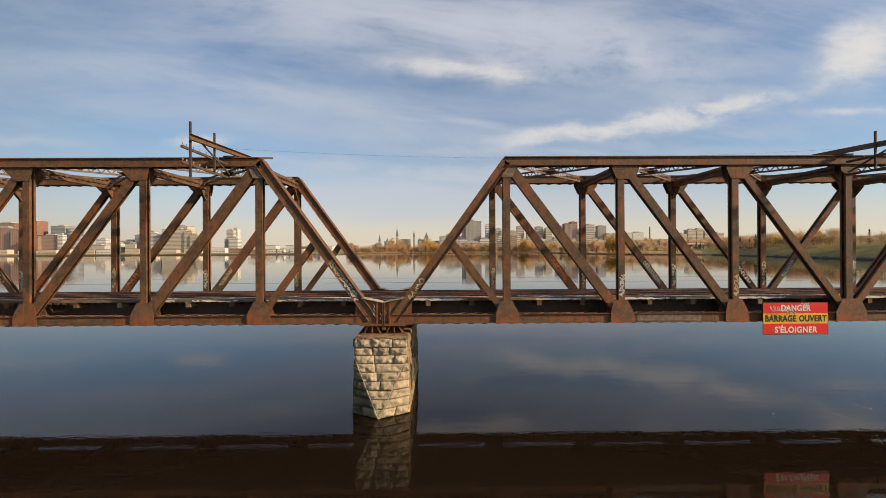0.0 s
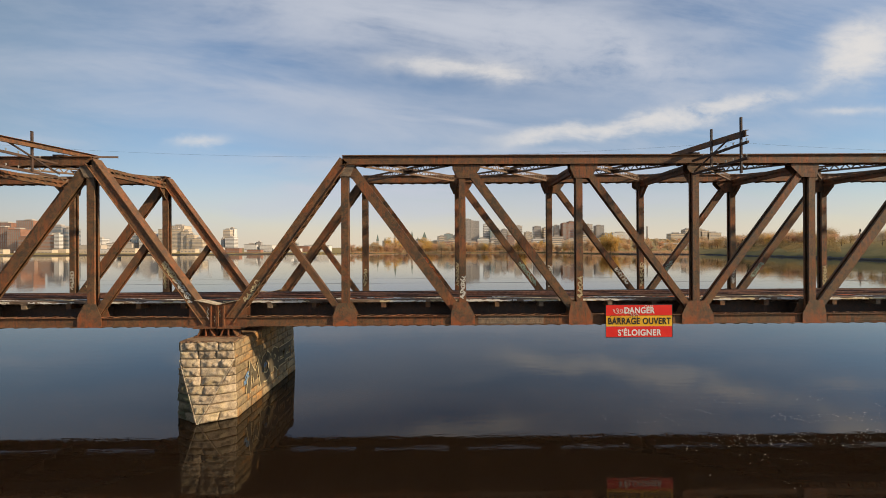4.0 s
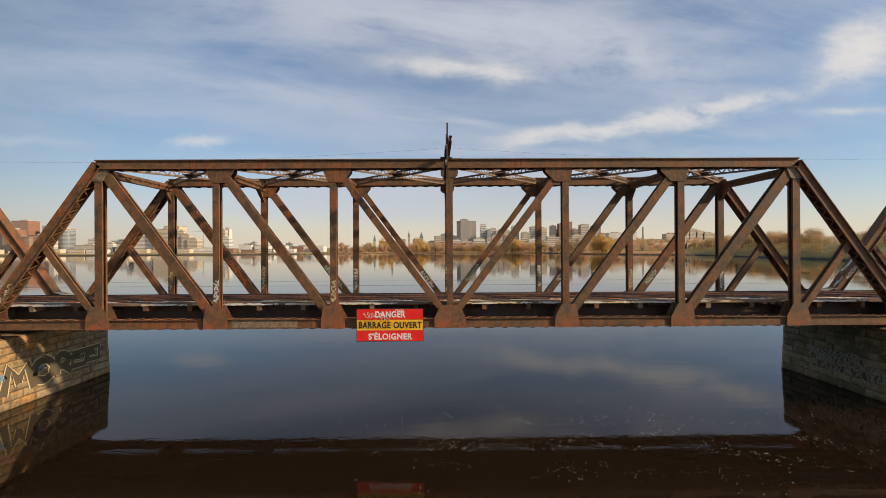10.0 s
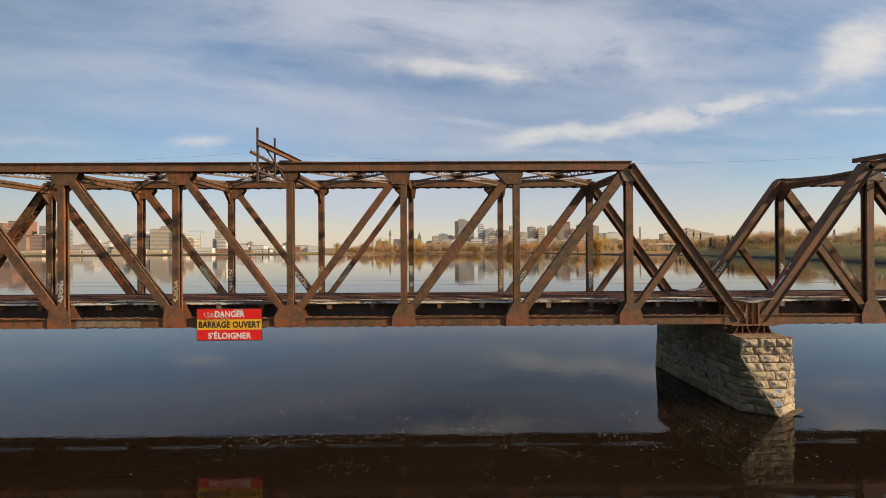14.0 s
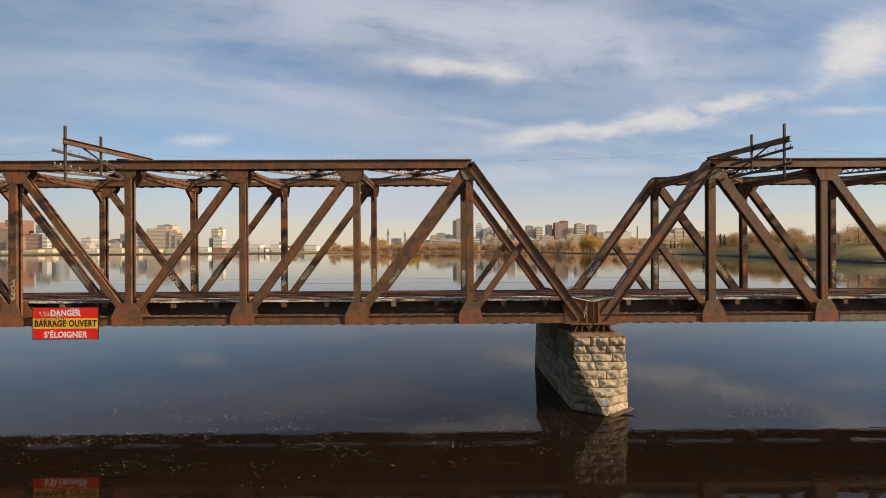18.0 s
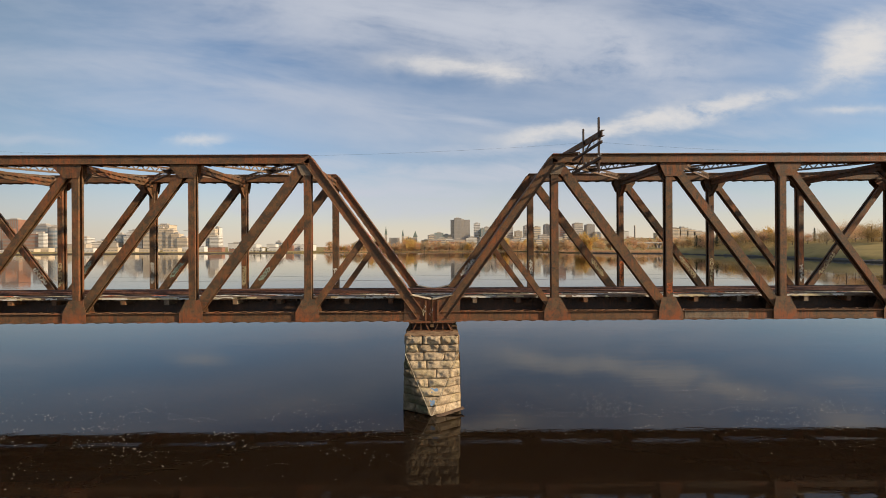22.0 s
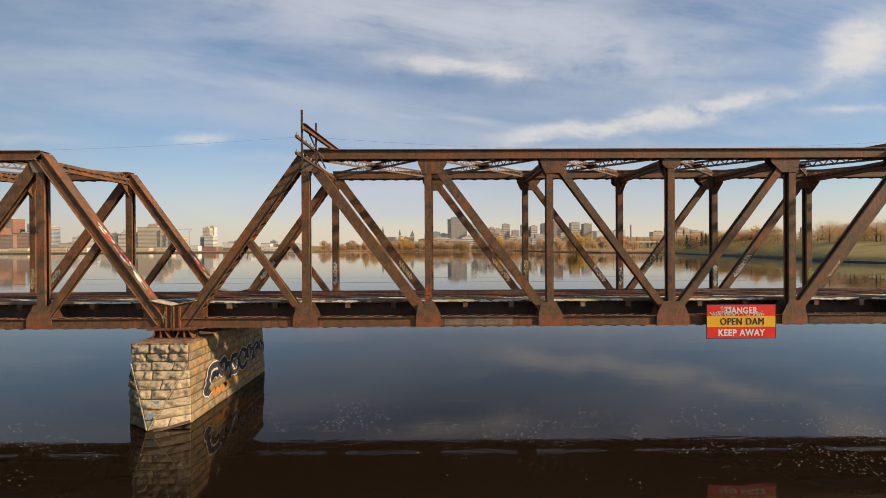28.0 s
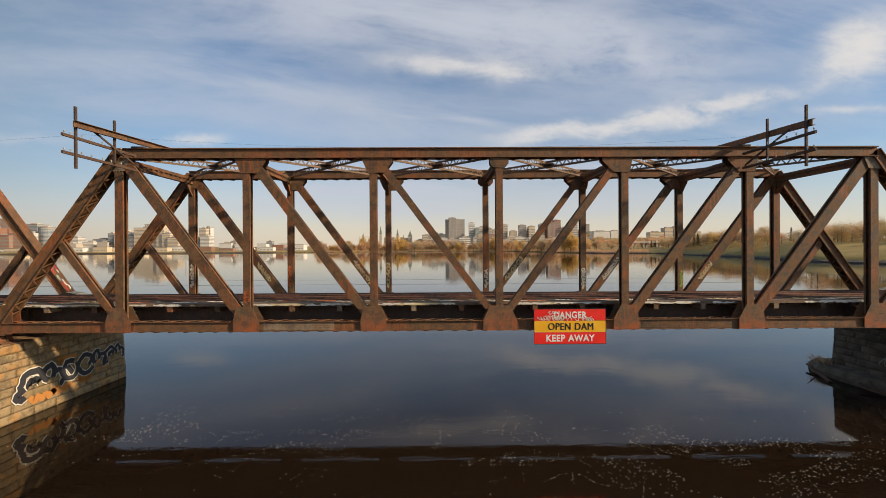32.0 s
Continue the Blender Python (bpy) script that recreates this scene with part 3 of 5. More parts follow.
def truss_span():
    span = thing("truss_span", "rusty riveted steel Pratt truss bridge span on stone piers", "bridge span", group="spans of the bridge")
    for side, yc in (("near", 0.0), ("far", WIDE)):
        out = -1 if side == "near" else 1
        at = lambda x, z: Vector((x, yc, z))
        L0, L8 = at(X[0] + 0.1, LOW), at(X[8] - 0.1, LOW)
        # chords
        part("top_chord", box_member(at(X[1] - 0.1, TOP), at(X[7] + 0.1, TOP), 0.22, 0.23, "plate", "lace"), M_CHORD, span)
        part("bottom_chord", box_member(at(X_IN, LOW), at(SPAN - X_IN, LOW), 0.19, 0.235, "lace", "lace"), M_CHORD, span)
        # inclined end posts
        foot_a, foot_b = at(X[0] + 0.15, LOW + 0.05), at(X[8] - 0.15, LOW + 0.05)
        head_a, head_b = at(X[1], TOP), at(X[7], TOP)
        part("end_post", box_member(foot_a, head_a, 0.22, 0.235, "plate", "lace", drop=0.02), M_CHORD, span)
        part("end_post", box_member(foot_b, head_b, 0.22, 0.235, "plate", "lace", drop=0.02), M_CHORD, span)
        # verticals
        for i in range(1, 8):
            part("vertical", h_member(at(X[i], LOW + 0.2), at(X[i], TOP - 0.2), 0.19 if i in (1, 7) else 0.17, 0.19), M_STEEL, span)
        # diagonals, heavier toward the piers
        for a, b, hw in ((1, 2, 0.25), (2, 3, 0.21), (3, 4, 0.17), (7, 6, 0.25), (6, 5, 0.21), (5, 4, 0.17)):
            part("diagonal", h_member(at(X[a], TOP), at(X[b], LOW + 0.1), hw, 0.172, web=(a in (1, 7))), M_STEEL, span)
        # sub-diagonals from the middle of the end posts
        part("sub_diagonal", h_member(foot_a.lerp(head_a, 0.5), at(X[1], LOW + 0.1), 0.16, 0.16), M_CHORD, span)
        part("sub_diagonal", h_member(foot_b.lerp(head_b, 0.5), at(X[7], LOW + 0.1), 0.16, 0.16), M_CHORD, span)
        # gusset plates, one on each face
        for i in range(1, 8):
            lean = {1: 0, 2: 1, 3: 1, 4: 2, 5: -1, 6: -1, 7: 0}[i]
            big = 0.62 if i != 4 else 0.82
            zb, zt = LOW - 0.25, LOW + 0.95
            l = X[i] - (0.48 if lean in (1, 2) else 0.26) - (0.1 if lean == 0 and i == 1 else 0)
            r = X[i] + (0.48 if lean in (-1, 2) else 0.26) + (0.1 if lean == 0 and i == 7 else 0)
            line = [(X[i] - big, zb), (X[i] + big, zb), (X[i] + big, zb + 0.52), (r, zt), (l, zt), (X[i] - big, zb + 0.52)]
            for sgn in (-1, 1):
                y0 = yc + sgn * 0.285
                s = Shape().prism(line, min(y0, y0 + sgn * 0.016), max(y0, y0 + sgn * 0.016))
                if sgn == out:
                    for z in np.arange(zb + 0.06, zt - 0.05, 0.16):
                        rivets(s, X[i] - 0.30, X[i] + 0.31, float(z), y0 + sgn * 0.016, 0.15, 0.02, sgn)
                part("gusset_plate", s, M_GUSSET, span)
            zt = TOP - 0.10
            if i in (1, 7):
                line = [(X[i] - 0.30, zt - 0.72), (X[i] + 0.30, zt - 0.72), (X[i] + (0.62 if i == 1 else 0.30), zt), (X[i] - (0.30 if i == 1 else 0.62), zt)]
            elif i == 4:
                line = [(X[i] - 0.28, zt - 0.6), (X[i] + 0.28, zt - 0.6), (X[i] + 0.45, zt - 0.43), (X[i] + 0.45, zt), (X[i] - 0.45, zt), (X[i] - 0.45, zt - 0.43)]
            else:
                dl, dr = (0.34, 0.95) if i < 4 else (0.95, 0.34)
                dl2, dr2 = (0.24, 0.55) if i < 4 else (0.55, 0.24)
                line = [(X[i] - dl2, zt - 0.85), (X[i] + dr2, zt - 0.85), (X[i] + dr, zt - 0.30), (X[i] + dr, zt), (X[i] - dl - 0.15, zt), (X[i] - dl - 0.15, zt - 0.30)]
            for sgn in (-1, 1):
                y0 = yc + sgn * 0.204
                s = Shape().prism(line, min(y0, y0 + sgn * 0.014), max(y0, y0 + sgn * 0.014))
                if sgn == out:
                    for z in np.arange(zt - 0.75, zt - 0.14, 0.13):
                        rivets(s, X[i] - 0.2, X[i] + 0.21, float(z), y0 + sgn * 0.014, 0.13, 0.02, sgn)
                part("gusset_plate", s, M_PALE if i in (1, 7) and sgn == out else M_STEEL, span)
        # end plates over the piers, with a rim that slopes down to the joint
        for a, sg in ((0.03, 1), (SPAN - 0.03, -1)):
            line = [(a, Z_LOW - 0.02), (a + sg * 1.45, Z_LOW - 0.02), (a + sg * 1.45, 5.30), (a + sg * 1.10, 5.66), (a, 5.42)]
            if sg < 0:
                line = line[::-1]
            for sgn in (-1, 1):
                y0 = yc + sgn * 0.203
                part("end_plate", Shape().prism(line, min(y0, y0 + sgn * 0.012), max(y0, y0 + sgn * 0.012)), M_RED, span)
            # the rim's cream stands in for sunlight along its top
            rim = Shape()
            rim.bar((a, yc, 5.43), (a + sg * 1.12, yc, 5.67), (0, 1, 0), (0, 0, 1), -0.34, 0.34, 0, 0.03)
            part("end_rim", rim, M_CREAM, span, "pale sunlit rim of the end plate")
            part("end_plate", Shape().box(min(a, a + sg * 0.03), max(a, a + sg * 0.03), yc - 0.34, yc + 0.34, Z_LOW, 5.41), M_RED, span)
            part("foot_plate", Shape().box(min(a, a + sg * 1.5), max(a, a + sg * 1.5), yc - 0.36, yc + 0.36, Z_LOW - 0.022, Z_LOW + 0.012), M_RED, span)
            part("stiffener", Shape().box(min(a + sg * 0.25, a + sg * 0.34), max(a + sg * 0.25, a + sg * 0.34), yc + out * 0.216 - (0.1 if out < 0 else 0), yc + out * 0.216 + (0.1 if out > 0 else 0), Z_LOW, 5.40), M_RED, span)
            # bearing shoe
            c = a + sg * 0.55
            shoe = part("bearing_shoe", Shape().box(c - 0.62, c + 0.62, yc - 0.42, yc + 0.42, Z_LOW - 0.08, Z_LOW - 0.025), M_RED, span)
            part("base_plate", Shape().box(c - 0.55, c + 0.55, yc - 0.40, yc + 0.40, 3.786, 3.84), M_RED, shoe)
            for k in (-0.32, 0.0, 0.32):
                part("rib", Shape().bar((c + k * 1.3, yc, 3.84), (c + k * 0.7, yc, Z_LOW - 0.08), (1, 0, 0), (0, 1, 0), -0.025, 0.025, -0.36, 0.36), M_RED, shoe)
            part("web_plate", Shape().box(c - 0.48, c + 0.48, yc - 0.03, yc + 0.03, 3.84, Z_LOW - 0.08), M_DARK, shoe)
        # splice plates along the chords with their rivets
        for i in (2, 5):
            s = Shape()
            a = X[i] + 0.8
            y0 = yc + out * 0.192
            s.box(a, a + 3.4, min(y0, y0 + out * 0.012), max(y0, y0 + out * 0.012), LOW - 0.20, LOW + 0.20)
            for z in (-0.15, -0.05, 0.05, 0.15):
                rivets(s, a + 0.06 + (0.06 if z in (-0.05, 0.15) else 0), a + 3.3, LOW + z, y0 + out * 0.012, 0.13, 0.026, out)
            part("splice_plate", s, M_PALE if i == 2 else M_STEEL, span)
        s = Shape()
        for z in (-0.19, 0.19):
            rivets(s, 1.6, SPAN - 1.6, LOW + z, yc + out * 0.191, 0.16, 0.02, out)
            rivets(s, X[1], X[7], TOP + z, yc + out * 0.221, 0.16, 0.02, out)
        tagged(part("rivet_heads", s, M_CHORD, span), kind="stuff")
    # cross frames between the trusses
    for i in range(1, 8):
        z0, z1 = TOP - 0.56, TOP - 0.14
        s = Shape().box(X[i] - 0.012, X[i] + 0.012, 0.2, WIDE - 0.2, z0 + 0.02, z1 - 0.02)
        for z in (z0, z1 - 0.022):
            s.box(X[i] - 0.11, X[i] + 0.11, 0.2, WIDE - 0.2, z, z + 0.022)
        for sx in (-1, 1):
            s.box(X[i] + sx * 0.10 - 0.01, X[i] + sx * 0.10 + 0.01, 0.2, WIDE - 0.2, z0 + 0.022, z0 + 0.14)
            s.box(X[i] + sx * 0.10 - 0.01, X[i] + sx * 0.10 + 0.01, 0.2, WIDE - 0.2, z1 - 0.16, z1 - 0.022)
            for j in range(13):
                ya = 0.3 + (WIDE - 0.6) * j / 13
                yb = 0.3 + (WIDE - 0.6) * (j + 1) / 13
                p, q = Vector((X[i] + sx * 0.11, ya, z0 + 0.06 if j % 2 else z1 - 0.06)), Vector((X[i] + sx * 0.11, yb, z1 - 0.06 if j % 2 else z0 + 0.06))
                s.bar(p, q, (1, 0, 0), (q - p).normalized().cross(Vector((1, 0, 0))), -0.006, 0.006, -0.035, 0.035)
        part("sway_strut", s, M_STEEL, span)
        for yc, sg in ((0.0, 1), (WIDE, -1)):
            a, b = Vector((X[i], yc + sg * 0.2, TOP - 1.25)), Vector((X[i], yc + sg * 0.85, TOP - 0.58))
            along = (b - a).normalized()
            s = Shape().bar(a, b, (1, 0, 0), along.cross(Vector((1, 0, 0))), -0.09, 0.09, -0.05, 0.05)
            s.add([(X[i] - 0.01, yc + sg * 0.2, TOP - 0.57), (X[i] - 0.01, yc + sg * 0.2, TOP - 1.22), (X[i] - 0.01, yc + sg * 0.82, TOP - 0.57),
                   (X[i] + 0.01, yc + sg * 0.2, TOP - 0.57), (X[i] + 0.01, yc + sg * 0.2, TOP - 1.22), (X[i] + 0.01, yc + sg * 0.82, TOP - 0.57)],
                  [(0, 1, 2), (5, 4, 3), (0, 3, 4, 1), (1, 4, 5, 2), (2, 5, 3, 0)])
            part("knee_brace", s, M_STEEL, span)
    # crossed, laced bracing in the plane of the top chords
    for i in range(1, 7):
        for ya, yb in ((0.15, WIDE - 0.15), (WIDE - 0.15, 0.15)):
            a, b = Vector((X[i] + 0.15, ya, TOP + 0.02)), Vector((X[i + 1] - 0.15, yb, TOP + 0.02))
            along = (b - a).normalized()
            across = along.cross(Vector((0, 0, 1)))
            s = Shape()
            for z in (-0.17, 0.17):
                s.bar(a, b, across, (0, 0, 1), -0.04, 0.04, z - 0.02, z + 0.02)
                s.bar(a, b, across, (0, 0, 1), -0.010, 0.010, min(z, z * 0.5), max(z, z * 0.5))
            zigzag(s, a, b, (0, 0, 1), across, 0.16, 0.012, 0.24, 0.06, 0.012)
            part("lateral_brace", s, M_BRACE, span)
        c = (X[i] + X[i + 1]) / 2
        part("crossing_plate", Shape().box(c - 0.4, c + 0.4, WIDE / 2 - 0.35, WIDE / 2 + 0.35, TOP - 0.005, TOP + 0.045), M_DARK, span)
    # floor system
    for i in range(9):
        x = X[i] if 0 < i < 8 else (X[0] + 0.25 if i == 0 else X[8] - 0.25)
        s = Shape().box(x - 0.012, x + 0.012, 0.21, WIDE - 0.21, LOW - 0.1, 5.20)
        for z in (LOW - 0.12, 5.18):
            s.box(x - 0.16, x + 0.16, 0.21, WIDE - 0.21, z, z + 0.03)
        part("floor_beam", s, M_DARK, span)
    # the unseen far outer stringer is set to narrow the mirrored sky gap
    for y in (WIDE / 2 - 1.70, WIDE / 2 - 0.8, WIDE / 2 + 0.8, WIDE / 2 + 1.62):
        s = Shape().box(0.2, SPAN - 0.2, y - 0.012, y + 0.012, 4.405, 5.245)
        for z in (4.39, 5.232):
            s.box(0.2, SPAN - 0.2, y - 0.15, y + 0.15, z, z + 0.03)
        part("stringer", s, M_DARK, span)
    for i in range(8):
        for q in (0.31, 0.70):
            x = X[i] + PANEL * q
            s = Shape().box(x - 0.12, x + 0.12, 0.62, 1.5, 5.14, 5.386)
            s.box(x - 0.16, x + 0.16, 0.60, 1.5, 5.388, 5.418)
            part("walkway_bracket", s, M_PALE if (i + int(q * 10)) % 3 == 0 else M_STEEL, span)
    return span


first = truss_span()
spans = {0: first}
for k in (-1, 1, 2):
    spans[k] = copy_thing(first, pose(k * SPAN, 0, 0))

# ---------------------------------------------------------------- the track
X_MIN, X_MAX = -SPAN, 3 * SPAN
deck = thing("railway_track", "disused railway track of rusty rails on long timber ties", "railway track", (0, 0, 0.15))
for y in (WIDE / 2 - 0.755, WIDE / 2 + 0.755, WIDE / 2 - 0.40, WIDE / 2 + 0.40):
    half = [(0.070, 5.345), (0.070, 5.362), (0.012, 5.380), (0.012, 5.470), (0.036, 5.482), (0.036, 5.512)]
    ring = half + [(-c, z) for c, z in reversed(half)]
    s, n = Shape(), len(half) * 2
    for x in (X_MIN, X_MAX):
        s.v += [(x, y + c, z) for c, z in ring]
    s.f = [(i, (i + 1) % n, (i + 1) % n + n, i + n) for i in range(n)] + [tuple(range(n - 1, -1, -1)), tuple(range(n, 2 * n))]
    part("rail", s, M_RAIL, deck)
for y, hw, h in ((0.76, 0.09, 0.06), (WIDE - 0.80, 0.10, 0.07), (1.95, 0.09, 0.10), (WIDE - 1.95, 0.09, 0.06)):
    x = X_MIN
    while x < X_MAX - 0.1:
        ln = min(7.2, X_MAX - x)
        part("guard_timber", Shape().box(x + 0.01, x + ln - 0.01, y - hw, y + hw, 5.345, 5.345 + h), M_TIE if y > 1 else M_PLANK, deck)
        x += ln
x = X_MIN
while x < X_MAX - 0.1:
    ln = min(4.4, X_MAX - x)
    part("fascia_board", Shape().box(x + 0.006, x + ln - 0.006, 0.595, 0.655, 5.27, 5.395), M_PLANK, deck)
    x += ln
rng = random.Random(11)
for y in (0.98, 1.24, 1.50):
    x = X_MIN + rng.random()
    while x < X_MAX - 4:
        ln = rng.uniform(3.4, 4.6)
        if rng.random() > 0.06:
            dz = rng.uniform(0, 0.015)
            part("plank", Shape().box(x + 0.01, x + ln - 0.01, y - 0.12, y + 0.12, 5.347 + dz, 5.392 + dz), M_PLANK, deck)
        x += ln


rng = random.Random(17)
for i in range(170):
    x0, ln = rng.choice((-12, -4, 2, 9, 14, 19, 27, 33, 38, 44, 52, 57, 63, 70, 77, 84, 92)) + rng.gauss(0, 1.6), rng.uniform(0.2, 1.5)
    zc, s = rng.uniform(5.30, 5.37), Shape()
    for j in range(10):
        hw, dz = rng.uniform(0.012, 0.065), rng.uniform(-0.03, 0.03)
        zz = min(5.393, max(5.272, zc + dz))
        s.v += [(x0 + ln * j / 9, 0.592 - 0.0003 * (i % 60), max(5.271, zz - hw)), (x0 + ln * j / 9, 0.592 - 0.0003 * (i % 60), min(5.394, zz + hw))]
    s.f = [(2 * j, 2 * j + 2, 2 * j + 3, 2 * j + 1) for j in range(9)]
    part("painted_patch", s, PAINT[rng.choice(["white", "white", "white", "cream"])], deck)
for i in range(190):
    x0, ln, row = rng.uniform(-20, 98), rng.uniform(0.25, 1.9), rng.uniform(0.98, 1.5)
    pts = [(ln * j / 9, 0.10 * math.sin(j * 2.1 + i)) for j in range(10)]
    s = Shape()
    for j, p in enumerate(pts):
        hw = rng.uniform(0.03, 0.22)
        s.v += [(x0 + p[0], row + p[1] - hw, 5.412 + 0.0004 * (i % 50)), (x0 + p[0], row + p[1] + hw, 5.412 + 0.0004 * (i % 50))]
    s.f = [(2 * j, 2 * j + 2, 2 * j + 3, 2 * j + 1) for j in range(9)]
    part("painted_patch", s, PAINT[rng.choice(["white", "white", "cream", "orange"])], deck)


# ---------------------------------------------------------------- the piers
def pier_outline(z):
    """The pier's outline at a height, near end first: pairs (x, y), and the kind of each stretch after it."""
    h = max(0.0, 1 - z / 3.75)
    hw, back = 1.33 + 0.13 * h, 7.35 + 0.1 * h
    front = -1.28 + 0.02 * h
    q = min(1.0, max(0.0, z) / 2.85)
    tip_y = -2.15 * (1 - q) + front * q
    ax = hw * q * 0.985
    return [(-hw, back, "side"), (-hw, front, "nose"), (-ax, tip_y, "flat"), (ax, tip_y, "nose"), (hw, front, "side"), (hw, back, "back")]


def stone_pier(name, label, k, seed, broad=1.0, face=None, flank=None):
    """A pier of coursed limestone with a pointed cutwater that dies into a flat end."""
    rng = random.Random(seed)
    pier = thing(name, label, "pier", (k * SPAN, 0, 0), group="piers of the bridge")
    face, flank = face or M_STONE, flank or M_SIDE
    levels = [-1.2, 0.0, 0.42, 0.86, 1.27, 1.68, 2.10, 2.50, 2.90, 3.30, 3.75]
    core = Shape()
    rings = []
    for z in levels:
        o = [(x * 0.980 * broad, y * 0.985 + 0.045) for x, y, _ in pier_outline(z)]
        rings.append([(x, y, z - (0.03 if z == levels[-1] else 0)) for x, y in o])
    for r in rings:
        core.v += r
    m = len(rings[0])
    for i in range(len(rings) - 1):
        for j in range(m):
            core.f.append((i * m + j, i * m + (j + 1) % m, (i + 1) * m + (j + 1) % m, (i + 1) * m + j))
    core.f.append(tuple(range((len(rings) - 1) * m, len(rings) * m)))
    part("core", core, M_MORTAR, pier)
    for i in range(len(levels) - 1):
        z0, z1 = levels[i], levels[i + 1]
        lo, hi = ([(x * broad, y, e) for x, y, e in pier_outline(z)] for z in (z0, z1))
        cap = i == len(levels) - 2
        for j in range(m):
            a0, b0, a1, b1 = lo[j], lo[(j + 1) % m], hi[j], hi[(j + 1) % m]
            kind = a0[2]
            length = (math.hypot(b0[0] - a0[0], b0[1] - a0[1]) + math.hypot(b1[0] - a1[0], b1[1] - a1[1])) / 2
            if length < 0.12:
                continue
            size = 1.45 if kind == "side" else 0.95
            count = max(1, round(length / size))
            cuts = [0.0] + sorted((c + (rng.uniform(-0.28, 0.28) if count > 1 else 0) + (0.25 if i % 2 else -0.2) * (count > 2)) / count for c in range(1, count)) + [1.0]
            nrm = Vector((b0[1] - a0[1], -(b0[0] - a0[0]), 0))
            nrm = Vector((-nrm.x, -nrm.y, 0)).normalized() if nrm.dot(Vector((a0[0] + b0[0], a0[1] + b0[1] - 6, 0))) < 0 else nrm.normalized()
            for c in range(count):
                t0, t1 = cuts[c], cuts[c + 1]
                g = 0.012 / max(length, 0.2)
                t0, t1 = t0 + (g if c else 0), t1 - (g if c < count - 1 else 0)
                nu, nv = (15, 10) if kind != "side" else (9, 5)
                rough = {"side": 0.030, "back": 0.02}.get(kind, 0.11) * (0.5 if i == 0 else 1)
                proud = (0.05 if cap else 0.0) + rng.uniform(-0.012, 0.045 if kind != "side" else 0.012)
                s, off = Shape(), Vector((rng.random() * 50, rng.random() * 50, 0))
                for v in range(nv):
                    fv = v / (nv - 1)
                    z = z0 + 0.010 + (z1 - z0 - 0.020) * fv
                    for u in range(nu):
                        t = t0 + (t1 - t0) * u / (nu - 1)
                        p0 = Vector((a0[0] + (b0[0] - a0[0]) * t, a0[1] + (b0[1] - a0[1]) * t, 0))
                        p1 = Vector((a1[0] + (b1[0] - a1[0]) * t, a1[1] + (b1[1] - a1[1]) * t, 0))
                        p = p0.lerp(p1, (z - z0) / (z1 - z0))
                        p.z = z
                        edge = u in (0, nu - 1) or v in (0, nv - 1)
                        lip = 0.018 if kind != "side" else 0.008
                        inner = 0.0 if edge else min(1.0, 0.55 + 1.4 * min(u, nu - 1 - u, v, nv - 1 - v) / nv)
                        bulge = proud - lip + inner * (lip + rough * (0.45 + 1.2 * noise.noise((p + off) * 3.2) + 0.7 * noise.noise((p + off) * 7) + 0.35 * noise.noise((p + off) * 14)))
                        if edge:
                            bulge -= 0.02 * abs(noise.noise((p + off) * 5)) if kind != "side" else 0.0
                            if cap and v == nv - 1:
                                p.z -= 0.09 * abs(noise.noise((p + off) * 3))
                        s.v.append(tuple(p + nrm * bulge))
                for v in range(nv - 1):
                    for u in range(nu - 1):
                        s.f.append((v * nu + u, v * nu + u + 1, (v + 1) * nu + u + 1, (v + 1) * nu + u))
                rimi = [u for u in range(nu)] + [v * nu + nu - 1 for v in range(1, nv)] + [(nv - 1) * nu + u for u in range(nu - 2, -1, -1)] + [v * nu for v in range(nv - 2, 0, -1)]
                base = len(s.v)
                for r in rimi:
                    s.v.append(tuple(Vector(s.v[r]) - nrm * 0.12))
                for r in range(len(rimi)):
                    q = (r + 1) % len(rimi)
                    s.f.append((rimi[r], base + r, base + q, rimi[q]))
                smooth = (nu - 1) * (nv - 1)
                # -x flanks and nose facets take the mossy stone with shade in its colour
                part("stone", s, M_WET if i == 0 else (M_MOSS_SHADE if flank is M_SIDE and a0[0] + b0[0] < -0.4 and kind in ("side", "nose") else flank if kind == "side" else face), pier).data.polygons.foreach_set("use_smooth", [q < smooth for q in range(len(s.f))])
    for sx in (-broad, broad):
        e = Shape().bar((sx * 1.34, -1.31, 2.84), (sx * 0.03, -2.22, 0.05), (1, 0, 0), (0, -0.95, -0.3), -0.016, 0.016, 0, 0.02)
        part("nosing_strip", e, M_CREAM, pier, "pale iron strip along the cutwater's edge")
    top, ring, n = Shape(), [], 24
    for (xa, ya), (xb, yb) in (((-1.36, 7.3), (-1.36, -1.34)), ((-1.36, -1.34), (1.36, -1.34)), ((1.36, -1.34), (1.36, 7.3)), ((1.36, 7.3), (-1.36, 7.3))):
        for j in range(n):
            ring.append(((xa + (xb - xa) * j / n) * broad + rng.uniform(-0.06, 0.05), ya + (yb - ya) * j / n + rng.uniform(-0.06, 0.05)))
    m = len(ring)
    top.v = [(x, y, 3.755 + rng.uniform(-0.045, 0.0)) for x, y in ring] + [(x * 0.98, y * 0.985, 3.785) for x, y in ring]
    top.f = [(j, (j + 1) % m, (j + 1) % m + m, j + m) for j in range(m)] + [tuple(range(m, 2 * m)), tuple(range(m - 1, -1, -1))]
    part("bearing_slab", top, M_SEAT, pier, "rust-stained bearing slab")
    return pier


